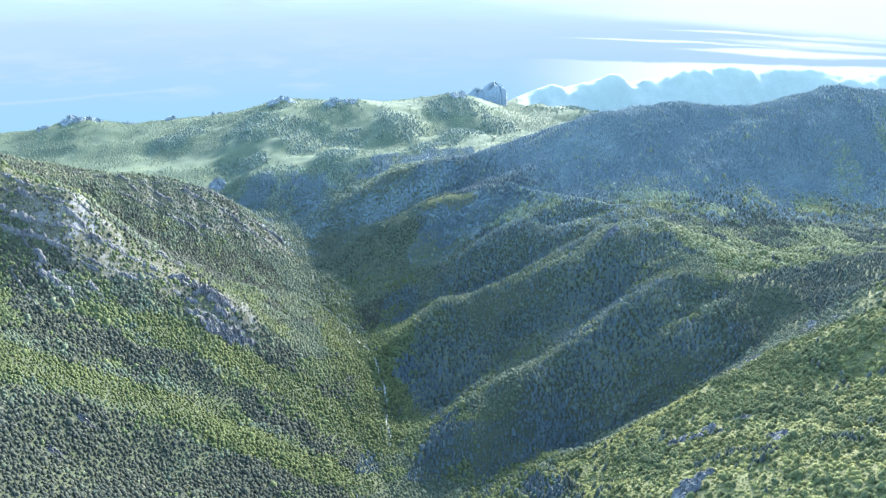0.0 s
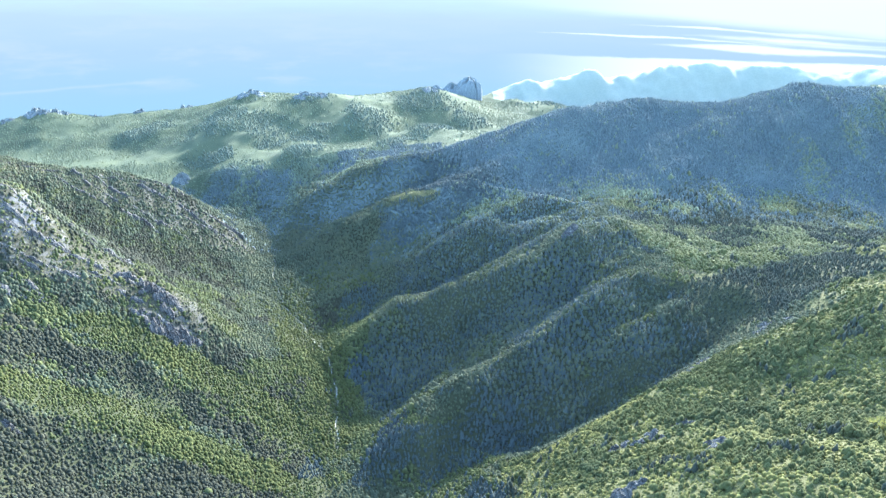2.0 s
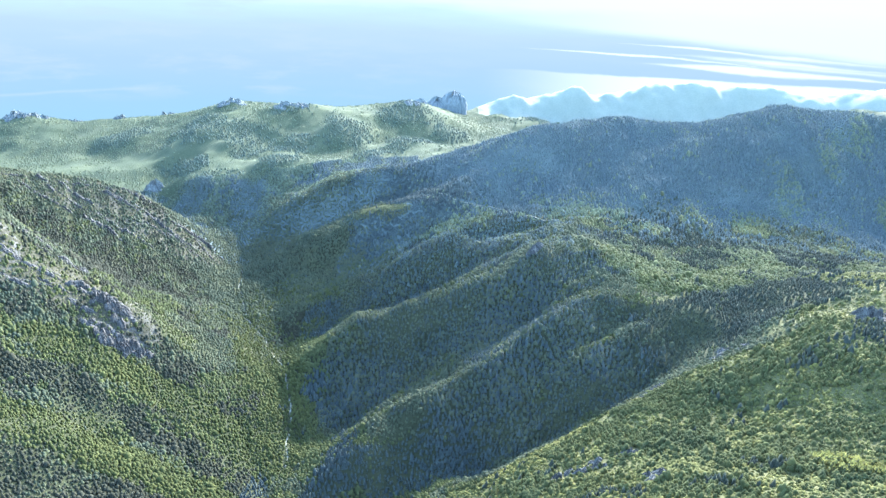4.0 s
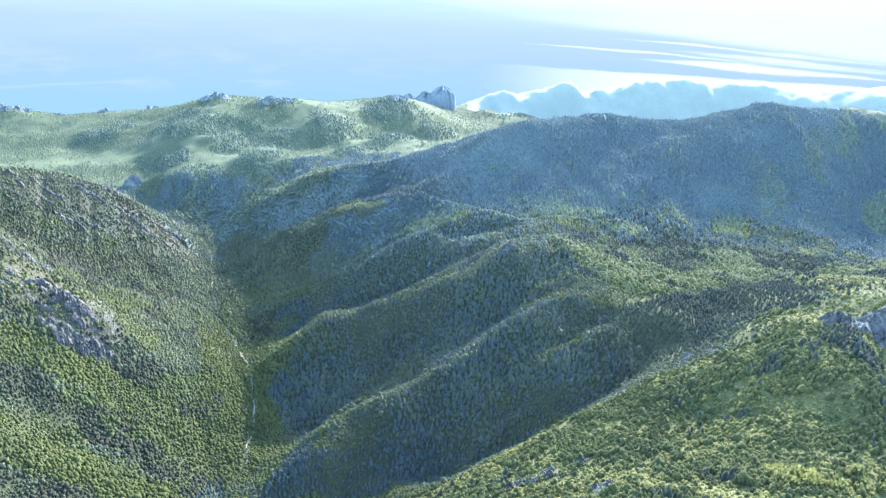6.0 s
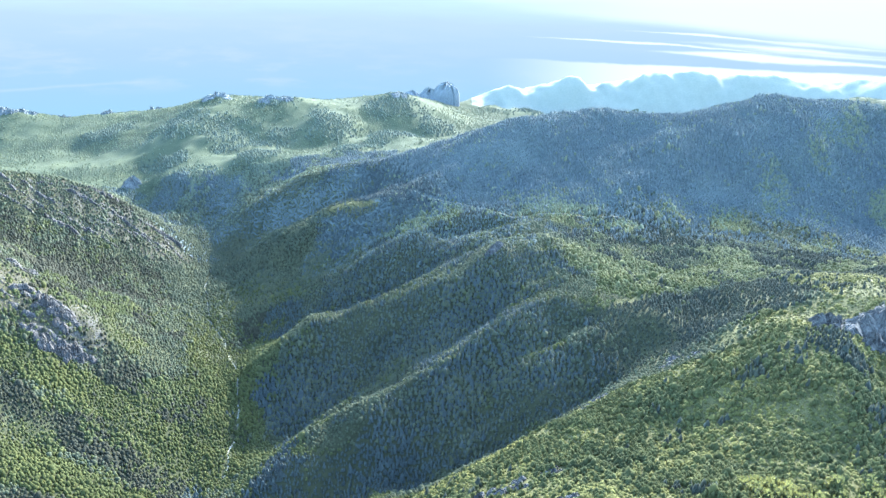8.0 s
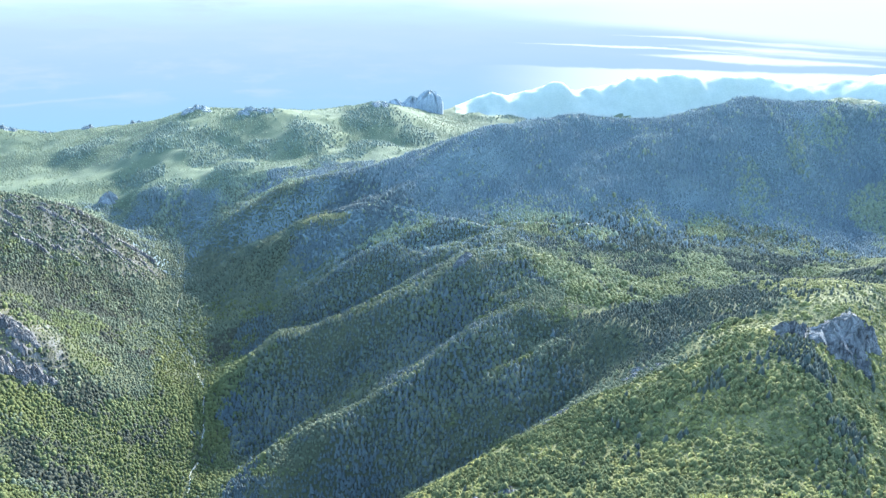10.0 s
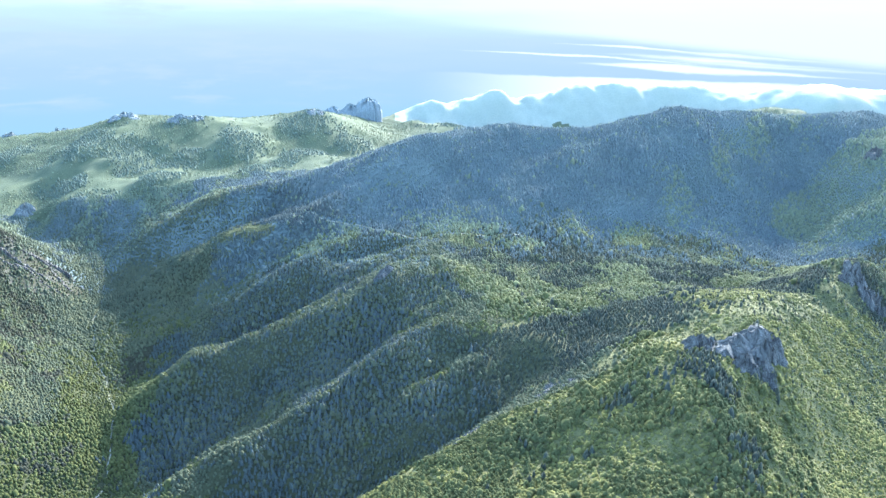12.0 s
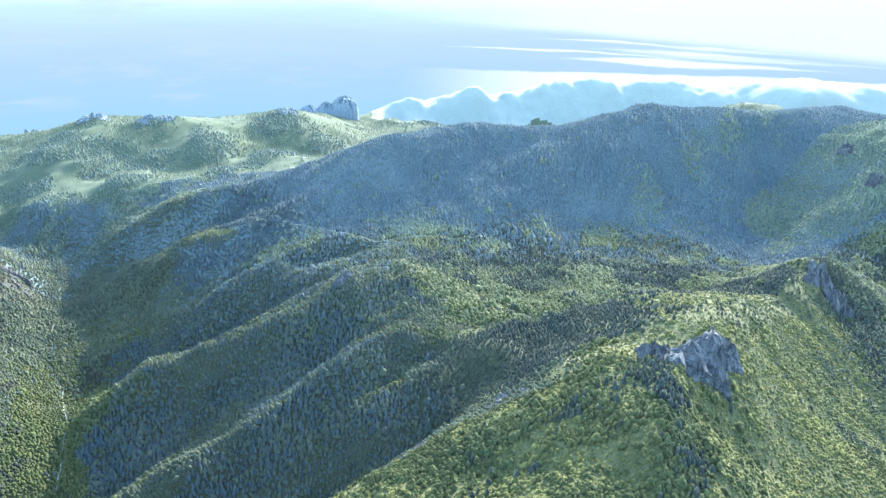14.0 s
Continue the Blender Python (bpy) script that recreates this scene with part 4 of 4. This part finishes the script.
# belts of wood: the line each follows, its half width, and how much more (or less) pine stands in it
BELTS = [
    ([(-600, 965), (-480, 915), (-390, 915), (-290, 905), (-180, 880), (-105, 840)], 34, 0.9),
    ([(-600, 700), (-450, 705), (-360, 735), (-260, 755), (-170, 735)], 42, 0.9),
    ([(-600, 580), (-385, 605), (-250, 650), (-120, 680)], 120, 0.85),
    ([(-430, 560), (-260, 600), (-140, 640)], 110, 0.4),
    ([(-800, 1330), (-620, 1330), (-470, 1360), (-380, 1390)], 120, 0.55),
    ([(-420, 985), (-300, 985), (-180, 965), (-80, 920)], 32, -0.9),
    ([(-560, 790), (-420, 800), (-340, 825), (-250, 840), (-150, 795), (-60, 790)], 36, -0.9),
    ([(-320, 1585), (-256, 1402), (-141, 1187), (-85, 1021), (-70, 900)], 45, -0.7),
    ([(-260, 1450), (-110, 1500), (-60, 1590), (-200, 1660)], 120, -0.35),
    ([(-600, 1040), (-502, 1040), (-400, 1060)], 40, 0.3),
    # Spurs: dark pine deepens the shaded faces, broadleaf lightens the sunlit crests.
    ([(230, 1290), (134, 1272), (20, 1275), (-80, 1290), (-150, 1285)], 45, 0.75),
    ([(300, 1150), (217, 1100), (110, 1085), (10, 1050), (-70, 1040)], 42, 0.75),
    ([(360, 1030), (290, 940), (190, 895), (90, 860), (-10, 830)], 36, 0.75),
    ([(204, 1308), (85, 1349), (0, 1345), (-96, 1352)], 15, -0.5),
    ([(217, 1150), (120, 1155), (12, 1160), (-70, 1130)], 14, -0.5),
    ([(310, 1010), (195, 950), (117, 915), (42, 862)], 13, -0.4),
    ([(470, 990), (598, 1010), (720, 1030), (860, 1085), (960, 1150)], 62, 0.95),
    ([(400, 885), (520, 930), (640, 960), (760, 1000), (880, 1090)], 62, 0.95),
    ([(60, 840), (180, 860), (300, 890), (420, 930), (500, 975)], 40, 0.9),
    ([(600, 1300), (780, 1290), (960, 1390)], 120, 0.3),
    ([(1002, 1441), (1130, 1500)], 60, 0.5),
    ([(640, 790), (650, 718), (620, 640), (600, 560)], 26, 0.55),
    ([(560, 770), (480, 770), (400, 745)], 22, 0.35),
    ([(820, 960), (870, 985)], 22, 0.6),
    ([(900, 640), (760, 690), (330, 560), (300, 660), (500, 820), (240, 760)], 110, -0.3),
    ([(860, 780), (900, 960), (1000, 1000)], 90, -0.5),
    # Lit hill: pale broadleaf instead of pine stands in for sunlight.
    ([(1250, 1570), (1350, 1630), (1480, 1680), (1750, 1680)], 80, -0.9),
    ([(1300, 1870), (1150, 1745), (1051, 1658), (940, 1590), (880, 1520)], 50, -0.55),
]


def pine_share(x, y):
    """How far the wood is pine rather than broadleaf, 0 to 1."""
    share = 0.04 + (0.4 + 0.35 * smoothstep(-150, 100, x)) * smoothstep(0.12, 0.5, 0.7 * fbm(x, y, 55, 3, 71) + 0.6 * fbm(x, y, 170, 2, 72))
    mountain = smoothstep(1400, 1530, y - 0.05 * (x - 500)) * smoothstep(-150, 100, x)
    share = np.maximum(share, (0.9 + 0.09 * smoothstep(-0.2, 0.4, fbm(x, y, 140, 2, 89))) * mountain)
    # More dark pine where spurs turn from the sun, adding to their shade.
    shady = smoothstep(-60, 20, x - 0.1 * (y - 900)) * smoothstep(0, 60, 0.45 * x + y - 960) * (1 - smoothstep(1330, 1420, y)) * (1 - smoothstep(330, 470, x))
    share = np.maximum(share, 0.66 * shady)
    rise = (ground_z(x, y + 8) - ground_z(x, y - 8)) / 16
    spurs = smoothstep(-80, 0, x) * (1 - smoothstep(430, 520, x)) * smoothstep(0, 60, 0.45 * x + y - 920) * (1 - smoothstep(1400, 1480, y))
    share += spurs * (0.9 * smoothstep(0.2, 0.45, rise) - 0.35)
    wx, wy = x + 14 * fbm(x, y, 60, 2, 73), y + 14 * fbm(x, y, 60, 2, 74)
    for line, reach, more in BELTS:
        share = share + more * near_line(wx, wy, line, reach)
    return np.clip(share, 0.02, 0.97)


def bare_share(x, y):
    """Where few trees grow: screes, the rocky crests, meadows and the road."""
    wx, wy = x + 12 * fbm(x, y, 50, 2, 77), y + 12 * fbm(x, y, 50, 2, 78)
    bare = 0.75 * near_line(wx, wy, [(-900, 1180), (-640, 1110), (-555, 1090), (-451, 1130), (-350, 1075)], 75)
    bare = np.maximum(bare, 0.5 * near_line(wx, wy, [(-1000, 1450), (-757, 1480), (-600, 1510), (-500, 1530), (-400, 1560)], 85))
    bare = np.maximum(bare, 0.95 * near_line(wx, wy, [(70, 1512), (25, 1541), (-15, 1556)], 28))
    bare = np.maximum(bare, 0.8 * near_line(wx, wy, [(560, 848), (680, 880), (760, 900), (900, 1030), (1030, 1145)], 30))
    bare = np.maximum(bare, 0.85 * near_line(wx, wy, [(470, 1040), (540, 1056)], 15))
    bare = np.maximum(bare, 0.9 * near_line(x, y, ROAD, 4.5))
    bare = np.maximum(bare, 0.95 * near_line(x, y, STREAM, 3))
    for cx, cy, long, wide, *_ in CRAGS:
        bare = np.maximum(bare, 1 - smoothstep(0.2, 0.4, np.hypot(x - cx, y - cy) / (0.5 * (long + wide))))
    return bare


def trunk_bmesh(tall, seed):
    """A tapered trunk with limbs, 1 m high."""
    rng = np.random.default_rng(seed)
    bm = bmesh.new()

    def limb(foot, tip, r0, r1):
        axis_way = (Vector(tip) - Vector(foot))
        m = Matrix.Translation((Vector(foot) + Vector(tip)) / 2) @ axis_way.to_track_quat("Z", "Y").to_matrix().to_4x4()
        bmesh.ops.create_cone(bm, cap_ends=True, segments=6, radius1=r0, radius2=r1, depth=axis_way.length, matrix=m)

    limb((0, 0, -0.1), (0.02, 0.01, 0.45), 0.05, 0.035)
    limb((0.02, 0.01, 0.45), (0.0, 0.03, 0.9), 0.035, 0.008)
    for k in range(5):
        a = 2 * math.pi * k / 5 + rng.uniform(-0.4, 0.4)
        z = 0.25 + 0.1 * k
        limb((0.01, 0.01, z), (0.35 * math.cos(a), 0.35 * math.sin(a), z + (0.1 if tall else 0.22)), 0.018, 0.005)
    return bm


def bark_material():
    mat, nt, bsdf = material("grey_bark")
    nt.links.new(ramp_node(nt, noise_node(nt, 2.0, 4, 0.7, (1, 1, 0.2)), [(0.3, (0.07, 0.055, 0.04)), (0.7, (0.17, 0.145, 0.115))]), bsdf.inputs["Base Color"])
    bsdf.inputs["Roughness"].default_value = 0.9
    return mat


M_BARK = bark_material()
TREE_KINDS = {
    "pine": ("pine_tree", "dark green pine tree on the steep slope", 6.0, 8.6, M_NEAR_PINE, True),
    "oak": ("oak_tree", "grey-green oak tree on the steep slope", 6.4, 6.4, M_NEAR_OAK, False),
    "broadleaf": ("broadleaf_tree", "fresh green broadleaf tree on the steep slope", 6.8, 7.2, M_BROAD, False),
}
MODELS = {}


def model_tree(kind, k):
    """The first tree of its kind and shape: an Empty with a trunk and a crown."""
    name, label, wide, tall, mat, slim = TREE_KINDS[kind]
    tree = tagged(new(name), label, "tree", group="trees on the near slope")
    me = bpy.data.meshes.new("trunk")
    bm = trunk_bmesh(slim, 17 * k + len(kind))
    bm.to_mesh(me)
    bm.free()
    me.transform(Matrix.Diagonal((wide, wide, tall, 1)))
    me.materials.append(M_BARK)
    trunk = new("trunk", me)
    trunk.parent = tree
    v, t = sprays(lobed(6, 60 + 7 * k + len(kind)), 30, slim, 0.26, 23 * k + len(kind))
    crown = mesh_object("crown", v * (wide * 0.5, wide * 0.5, tall), t, mat)
    crown.parent = tree
    return tree


def stand_tree(kind, x, y, size, rng):
    k = int(rng.integers(4))
    m = pose(x, y, ground_z(x, y) - 0.2, 0, 0, rng.uniform(0, 360))
    if (kind, k) not in MODELS:
        MODELS[kind, k] = tree = model_tree(kind, k)
        tree.scale = (size, size, size * rng.uniform(0.85, 1.15))
        tree.matrix_basis = m @ Matrix.Diagonal((*tree.scale, 1))
    else:
        tree = copy_thing(MODELS[kind, k], m)
        tree.scale = (size, size, size * rng.uniform(0.85, 1.15))
    return tree


def build_woods():
    x, y, rng = scatter(-1000, 1750, 400, 1960, 4.3, 5)
    cover = fbm(x, y, 60, 3, 81) + 1.45
    keep = cover > rng.uniform(-0.8, 0.5, len(x))
    keep &= bare_share(x, y) < rng.uniform(0, 1, len(x))
    crest = np.array(LAND["mountain crest"])
    keep &= y < np.interp(x, crest[:, 0], crest[:, 1]) + np.where(x < 100, 260, 45)
    keep &= ~open_slope(x, y) | (rng.uniform(0, 1, len(x)) < 0.17 + 0.83 * clumped(x, y))
    x, y = x[keep], y[keep]
    mixed = np.clip(0.5 + 0.55 * fbm(x, y, 34, 3, 88) + rng.uniform(-0.26, 0.26, len(x)), 0.03, 0.97)
    mixed = np.where((y > 1450) & (x > 60) | (rng.uniform(0, 1, len(x)) < 0.2), rng.uniform(0, 1, len(x)), mixed)
    pine = mixed < pine_share(x, y)
    oak = ~pine & (rng.uniform(0.15, 0.85, len(x)) < 0.08 + 0.85 * smoothstep(-0.05, 0.3, fbm(x, y, 70, 3, 91)))
    fresh = np.maximum(near_line(x, y, [(-320, 1585), (-256, 1402), (-160, 1187), (-110, 1021), (-100, 900)], 70), np.maximum(near_line(x, y, [(-420, 985), (-300, 985), (-180, 965)], 50), near_line(x, y, [(-560, 790), (-340, 825), (-150, 795)], 60)))
    # On the shaded spurs most broadleaves take oak grey, imitating blue shade.
    oak |= (x > -40) & (x < 420) & (0.45 * x + y > 970) & (y < 1400) & (rng.uniform(0, 1, len(x)) < 0.7)
    oak &= rng.uniform(0, 1, len(x)) > fresh
    lean = (x > 740) & (y < 1080) & (x - 0.9 * y < 260)
    oak |= open_slope(x, y) & ~pine & (rng.uniform(0, 1, len(x)) < 0.55)
    # Lit hill: pine and oak thinned out, so pale leaves imitate sunlight.
    lit_hill = np.maximum(near_line(x, y, [(1235, 1575), (1350, 1640), (1480, 1690), (1750, 1690)], 110), near_line(x, y, [(1290, 1510), (1420, 1545), (1560, 1560)], 90)) > rng.uniform(0.25, 0.6, len(x))
    pine &= ~lit_hill | (rng.uniform(0, 1, len(x)) < 0.18)
    oak &= ~lit_hill
    broad = ~pine & ~oak
    size = np.where(lean, 0.8, np.where(open_slope(x, y), 1.3, 1.0))
    young = ((x > -330) & (x < 40) & (y > 1250) & (y < 1680) & (rng.uniform(0, 1, len(x)) < 0.7)) | ((rng.uniform(0, 1, len(x)) < 1.3 * fresh) & (y < 1330)) | ((x > -40) & (x < 420) & (0.45 * x + y > 970) & (y < 1250) & (rng.uniform(0, 1, len(x)) < 0.6))
    size = size * rng.uniform(0.72, 1.2, len(x)) * (0.95 + 0.25 * fbm(x, y, 80, 2, 95)) * np.where(rng.uniform(0, 1, len(x)) < 0.03, 1.6, 1.0)
    # Woods beyond these limits take the colours with haze in them.
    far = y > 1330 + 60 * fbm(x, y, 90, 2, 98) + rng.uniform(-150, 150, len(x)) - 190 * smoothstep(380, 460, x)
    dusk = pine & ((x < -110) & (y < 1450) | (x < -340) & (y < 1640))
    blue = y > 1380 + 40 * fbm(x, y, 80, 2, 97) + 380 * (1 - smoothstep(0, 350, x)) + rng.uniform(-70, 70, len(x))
    near = (x > 150) & (x < 1050) & (y < 900) & (y + 0.25 * x < 1060)
    near &= (y < 800 + 0.12 * (x - 300)) | (x > 600)
    plateau = (x + 60 * fbm(x, y, 60, 2, 96) + rng.uniform(-50, 50, len(x)) > 450) & ~near
    single = near & (x > 470) & (x < 720) & (y > 560) & (y < 740)
    single[np.flatnonzero(single)[300:]] = False
    for k in np.flatnonzero(single):
        stand_tree("pine" if pine[k] else "oak" if oak[k] else "broadleaf", x[k], y[k], size[k], rng)
    near &= ~single
    far &= ~single
    west = far & (x + 60 * fbm(x, y, 70, 2, 94) + rng.uniform(-90, 90, len(x)) < 90) & (y < 1820 + rng.uniform(-120, 120, len(x)))
    upland = far & (x > 380) & (y < 1420 + 60 * fbm(x, y, 80, 2, 99) + rng.uniform(-60, 60, len(x)))
    far &= ~west & ~upland
    for tag, part_of, shapes in (("near_", near, (CONE, LOBED)), ("", ~far & ~near & ~single & ~west & ~upland, (CONE, ROUND)), ("upland_", upland, (CONE, ROUND)), ("west_", west, (CONE, ROUND)), ("far_", far, (SPIRE_LOW, BUSH))):
        for name, label, category, kind, wide, tall, shape, mat, seed in (
                ("pine_wood", "dense dark green pines on the spurs and ravines", "pine trees", pine & ~blue & ~dusk & ~plateau, 4.7, 7.2, shapes[0], M_NEAR_PINE if tag == "near_" else M_PINE, 1),
                ("plateau_pine_wood", "dark green pines on the plateau behind the crest", "pine trees", pine & ~blue & ~dusk & plateau, 4.8, 6.8, shapes[0], M_NEAR_PINE, 15),
                ("mountain_pine_wood", "dark pines covering the mountain face, toned blue for haze", "pine trees", pine & blue, 4.8, 6.8, shapes[0], M_HAZE_PINE, 7),
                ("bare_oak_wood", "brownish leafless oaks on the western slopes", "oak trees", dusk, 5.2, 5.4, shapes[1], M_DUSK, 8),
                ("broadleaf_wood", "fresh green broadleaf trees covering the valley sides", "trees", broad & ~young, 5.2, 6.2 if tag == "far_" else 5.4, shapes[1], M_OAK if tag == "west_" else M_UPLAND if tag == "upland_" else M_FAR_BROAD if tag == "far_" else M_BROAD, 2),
                ("young_wood", "bright fresh green young trees along the valley floor", "trees", broad & young, 5.2, 5.0, shapes[1], M_OAK if tag == "west_" else M_YOUNG, 12),
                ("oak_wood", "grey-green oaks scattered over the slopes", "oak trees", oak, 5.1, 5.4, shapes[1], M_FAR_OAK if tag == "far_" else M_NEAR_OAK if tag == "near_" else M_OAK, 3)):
            m = kind & part_of
            if not m.any():
                continue
            forest(tag + name, label, category, x[m], y[m], wide * size[m], tall * size[m], shape, mat, seed)
    x, y, rng = scatter(-1750, 1900, 1930, 2900, 7.5, 6)
    knolls = [(kx, ky) for kx, ky, *_ in KNOLLS]
    keep = (fbm(x, y, 120, 3, 85) + 0.22 + 1.2 * np.max([1 - smoothstep(30, 75, np.hypot(x - kx, y - ky)) for kx, ky in knolls], axis=0) > rng.uniform(-0.5, 0.5, len(x))) & ((x < 760) | (y < 2350)) & (x < 1700)
    x, y = x[keep], y[keep]
    size = rng.uniform(0.6, 1.3, len(x))
    dense = np.zeros(len(x))
    for line, reach in (([(-600, 2370), (-500, 2290), (-390, 2270)], 85), ([(-190, 2370), (-110, 2300)], 70), ([(-20, 2040), (40, 2040)], 45), ([(-620, 2110), (-530, 2060)], 50), ([(60, 2480), (130, 2430)], 60), ([(-360, 2420), (-250, 2440)], 45), ([(-330, 2190), (-230, 2180)], 40), ([(-450, 1960), (-300, 1930), (-150, 1900)], 60)):
        dense = np.maximum(dense, near_line(x, y, line, reach))
    for kx, ky, reach, rise in KNOLLS:
        dense = np.maximum(dense, 1 - smoothstep(0.45, 0.85, np.hypot(x - kx, y - ky) / reach * (1 + 0.3 * fbm(x, y, 60, 2, 66))))
    woods = rng.uniform(0, 1, len(x)) < 0.92 * dense
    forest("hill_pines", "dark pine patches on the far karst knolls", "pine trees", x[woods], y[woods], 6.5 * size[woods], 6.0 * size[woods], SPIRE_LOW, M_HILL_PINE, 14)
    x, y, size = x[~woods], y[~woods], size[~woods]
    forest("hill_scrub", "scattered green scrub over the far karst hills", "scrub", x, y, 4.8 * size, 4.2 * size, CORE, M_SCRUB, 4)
    x, y, rng = scatter(-1000, 1100, 420, 1700, 4.2, 9)
    keep = (bare_share(x, y) > 0.35) & (rng.uniform(0, 1, len(x)) < 0.85)
    x, y = x[keep], y[keep]
    size = rng.uniform(0.5, 1.3, len(x))
    keep = ~open_slope(x, y) | (y > 850)
    x, y, size = x[keep], y[keep], size[keep]
    forest("low_shrubs", "low olive shrubs dotting the bare crests and clearings", "shrubs", x, y, 3.4 * size, 1.9 * size, BUSH, M_SHRUB, 10)
    x, y, rng = scatter(150, 1200, 400, 1080, 3.7, 19)
    keep = open_slope(x, y) & (bare_share(x, y) < rng.uniform(0.3, 1, len(x))) & (rng.uniform(0, 1, len(x)) < 0.95 - 0.5 * clumped(x, y))
    x, y = x[keep], y[keep]
    size = rng.uniform(0.5, 1.4, len(x)) * (1 + 0.3 * fbm(x, y, 30, 2, 86))
    forest("slope_scrub", "low yellow-green scrub carpeting the near slope", "scrub", x, y, 4.6 * size, 2.7 * size, TUFT, M_CARPET, 20)


build_woods()
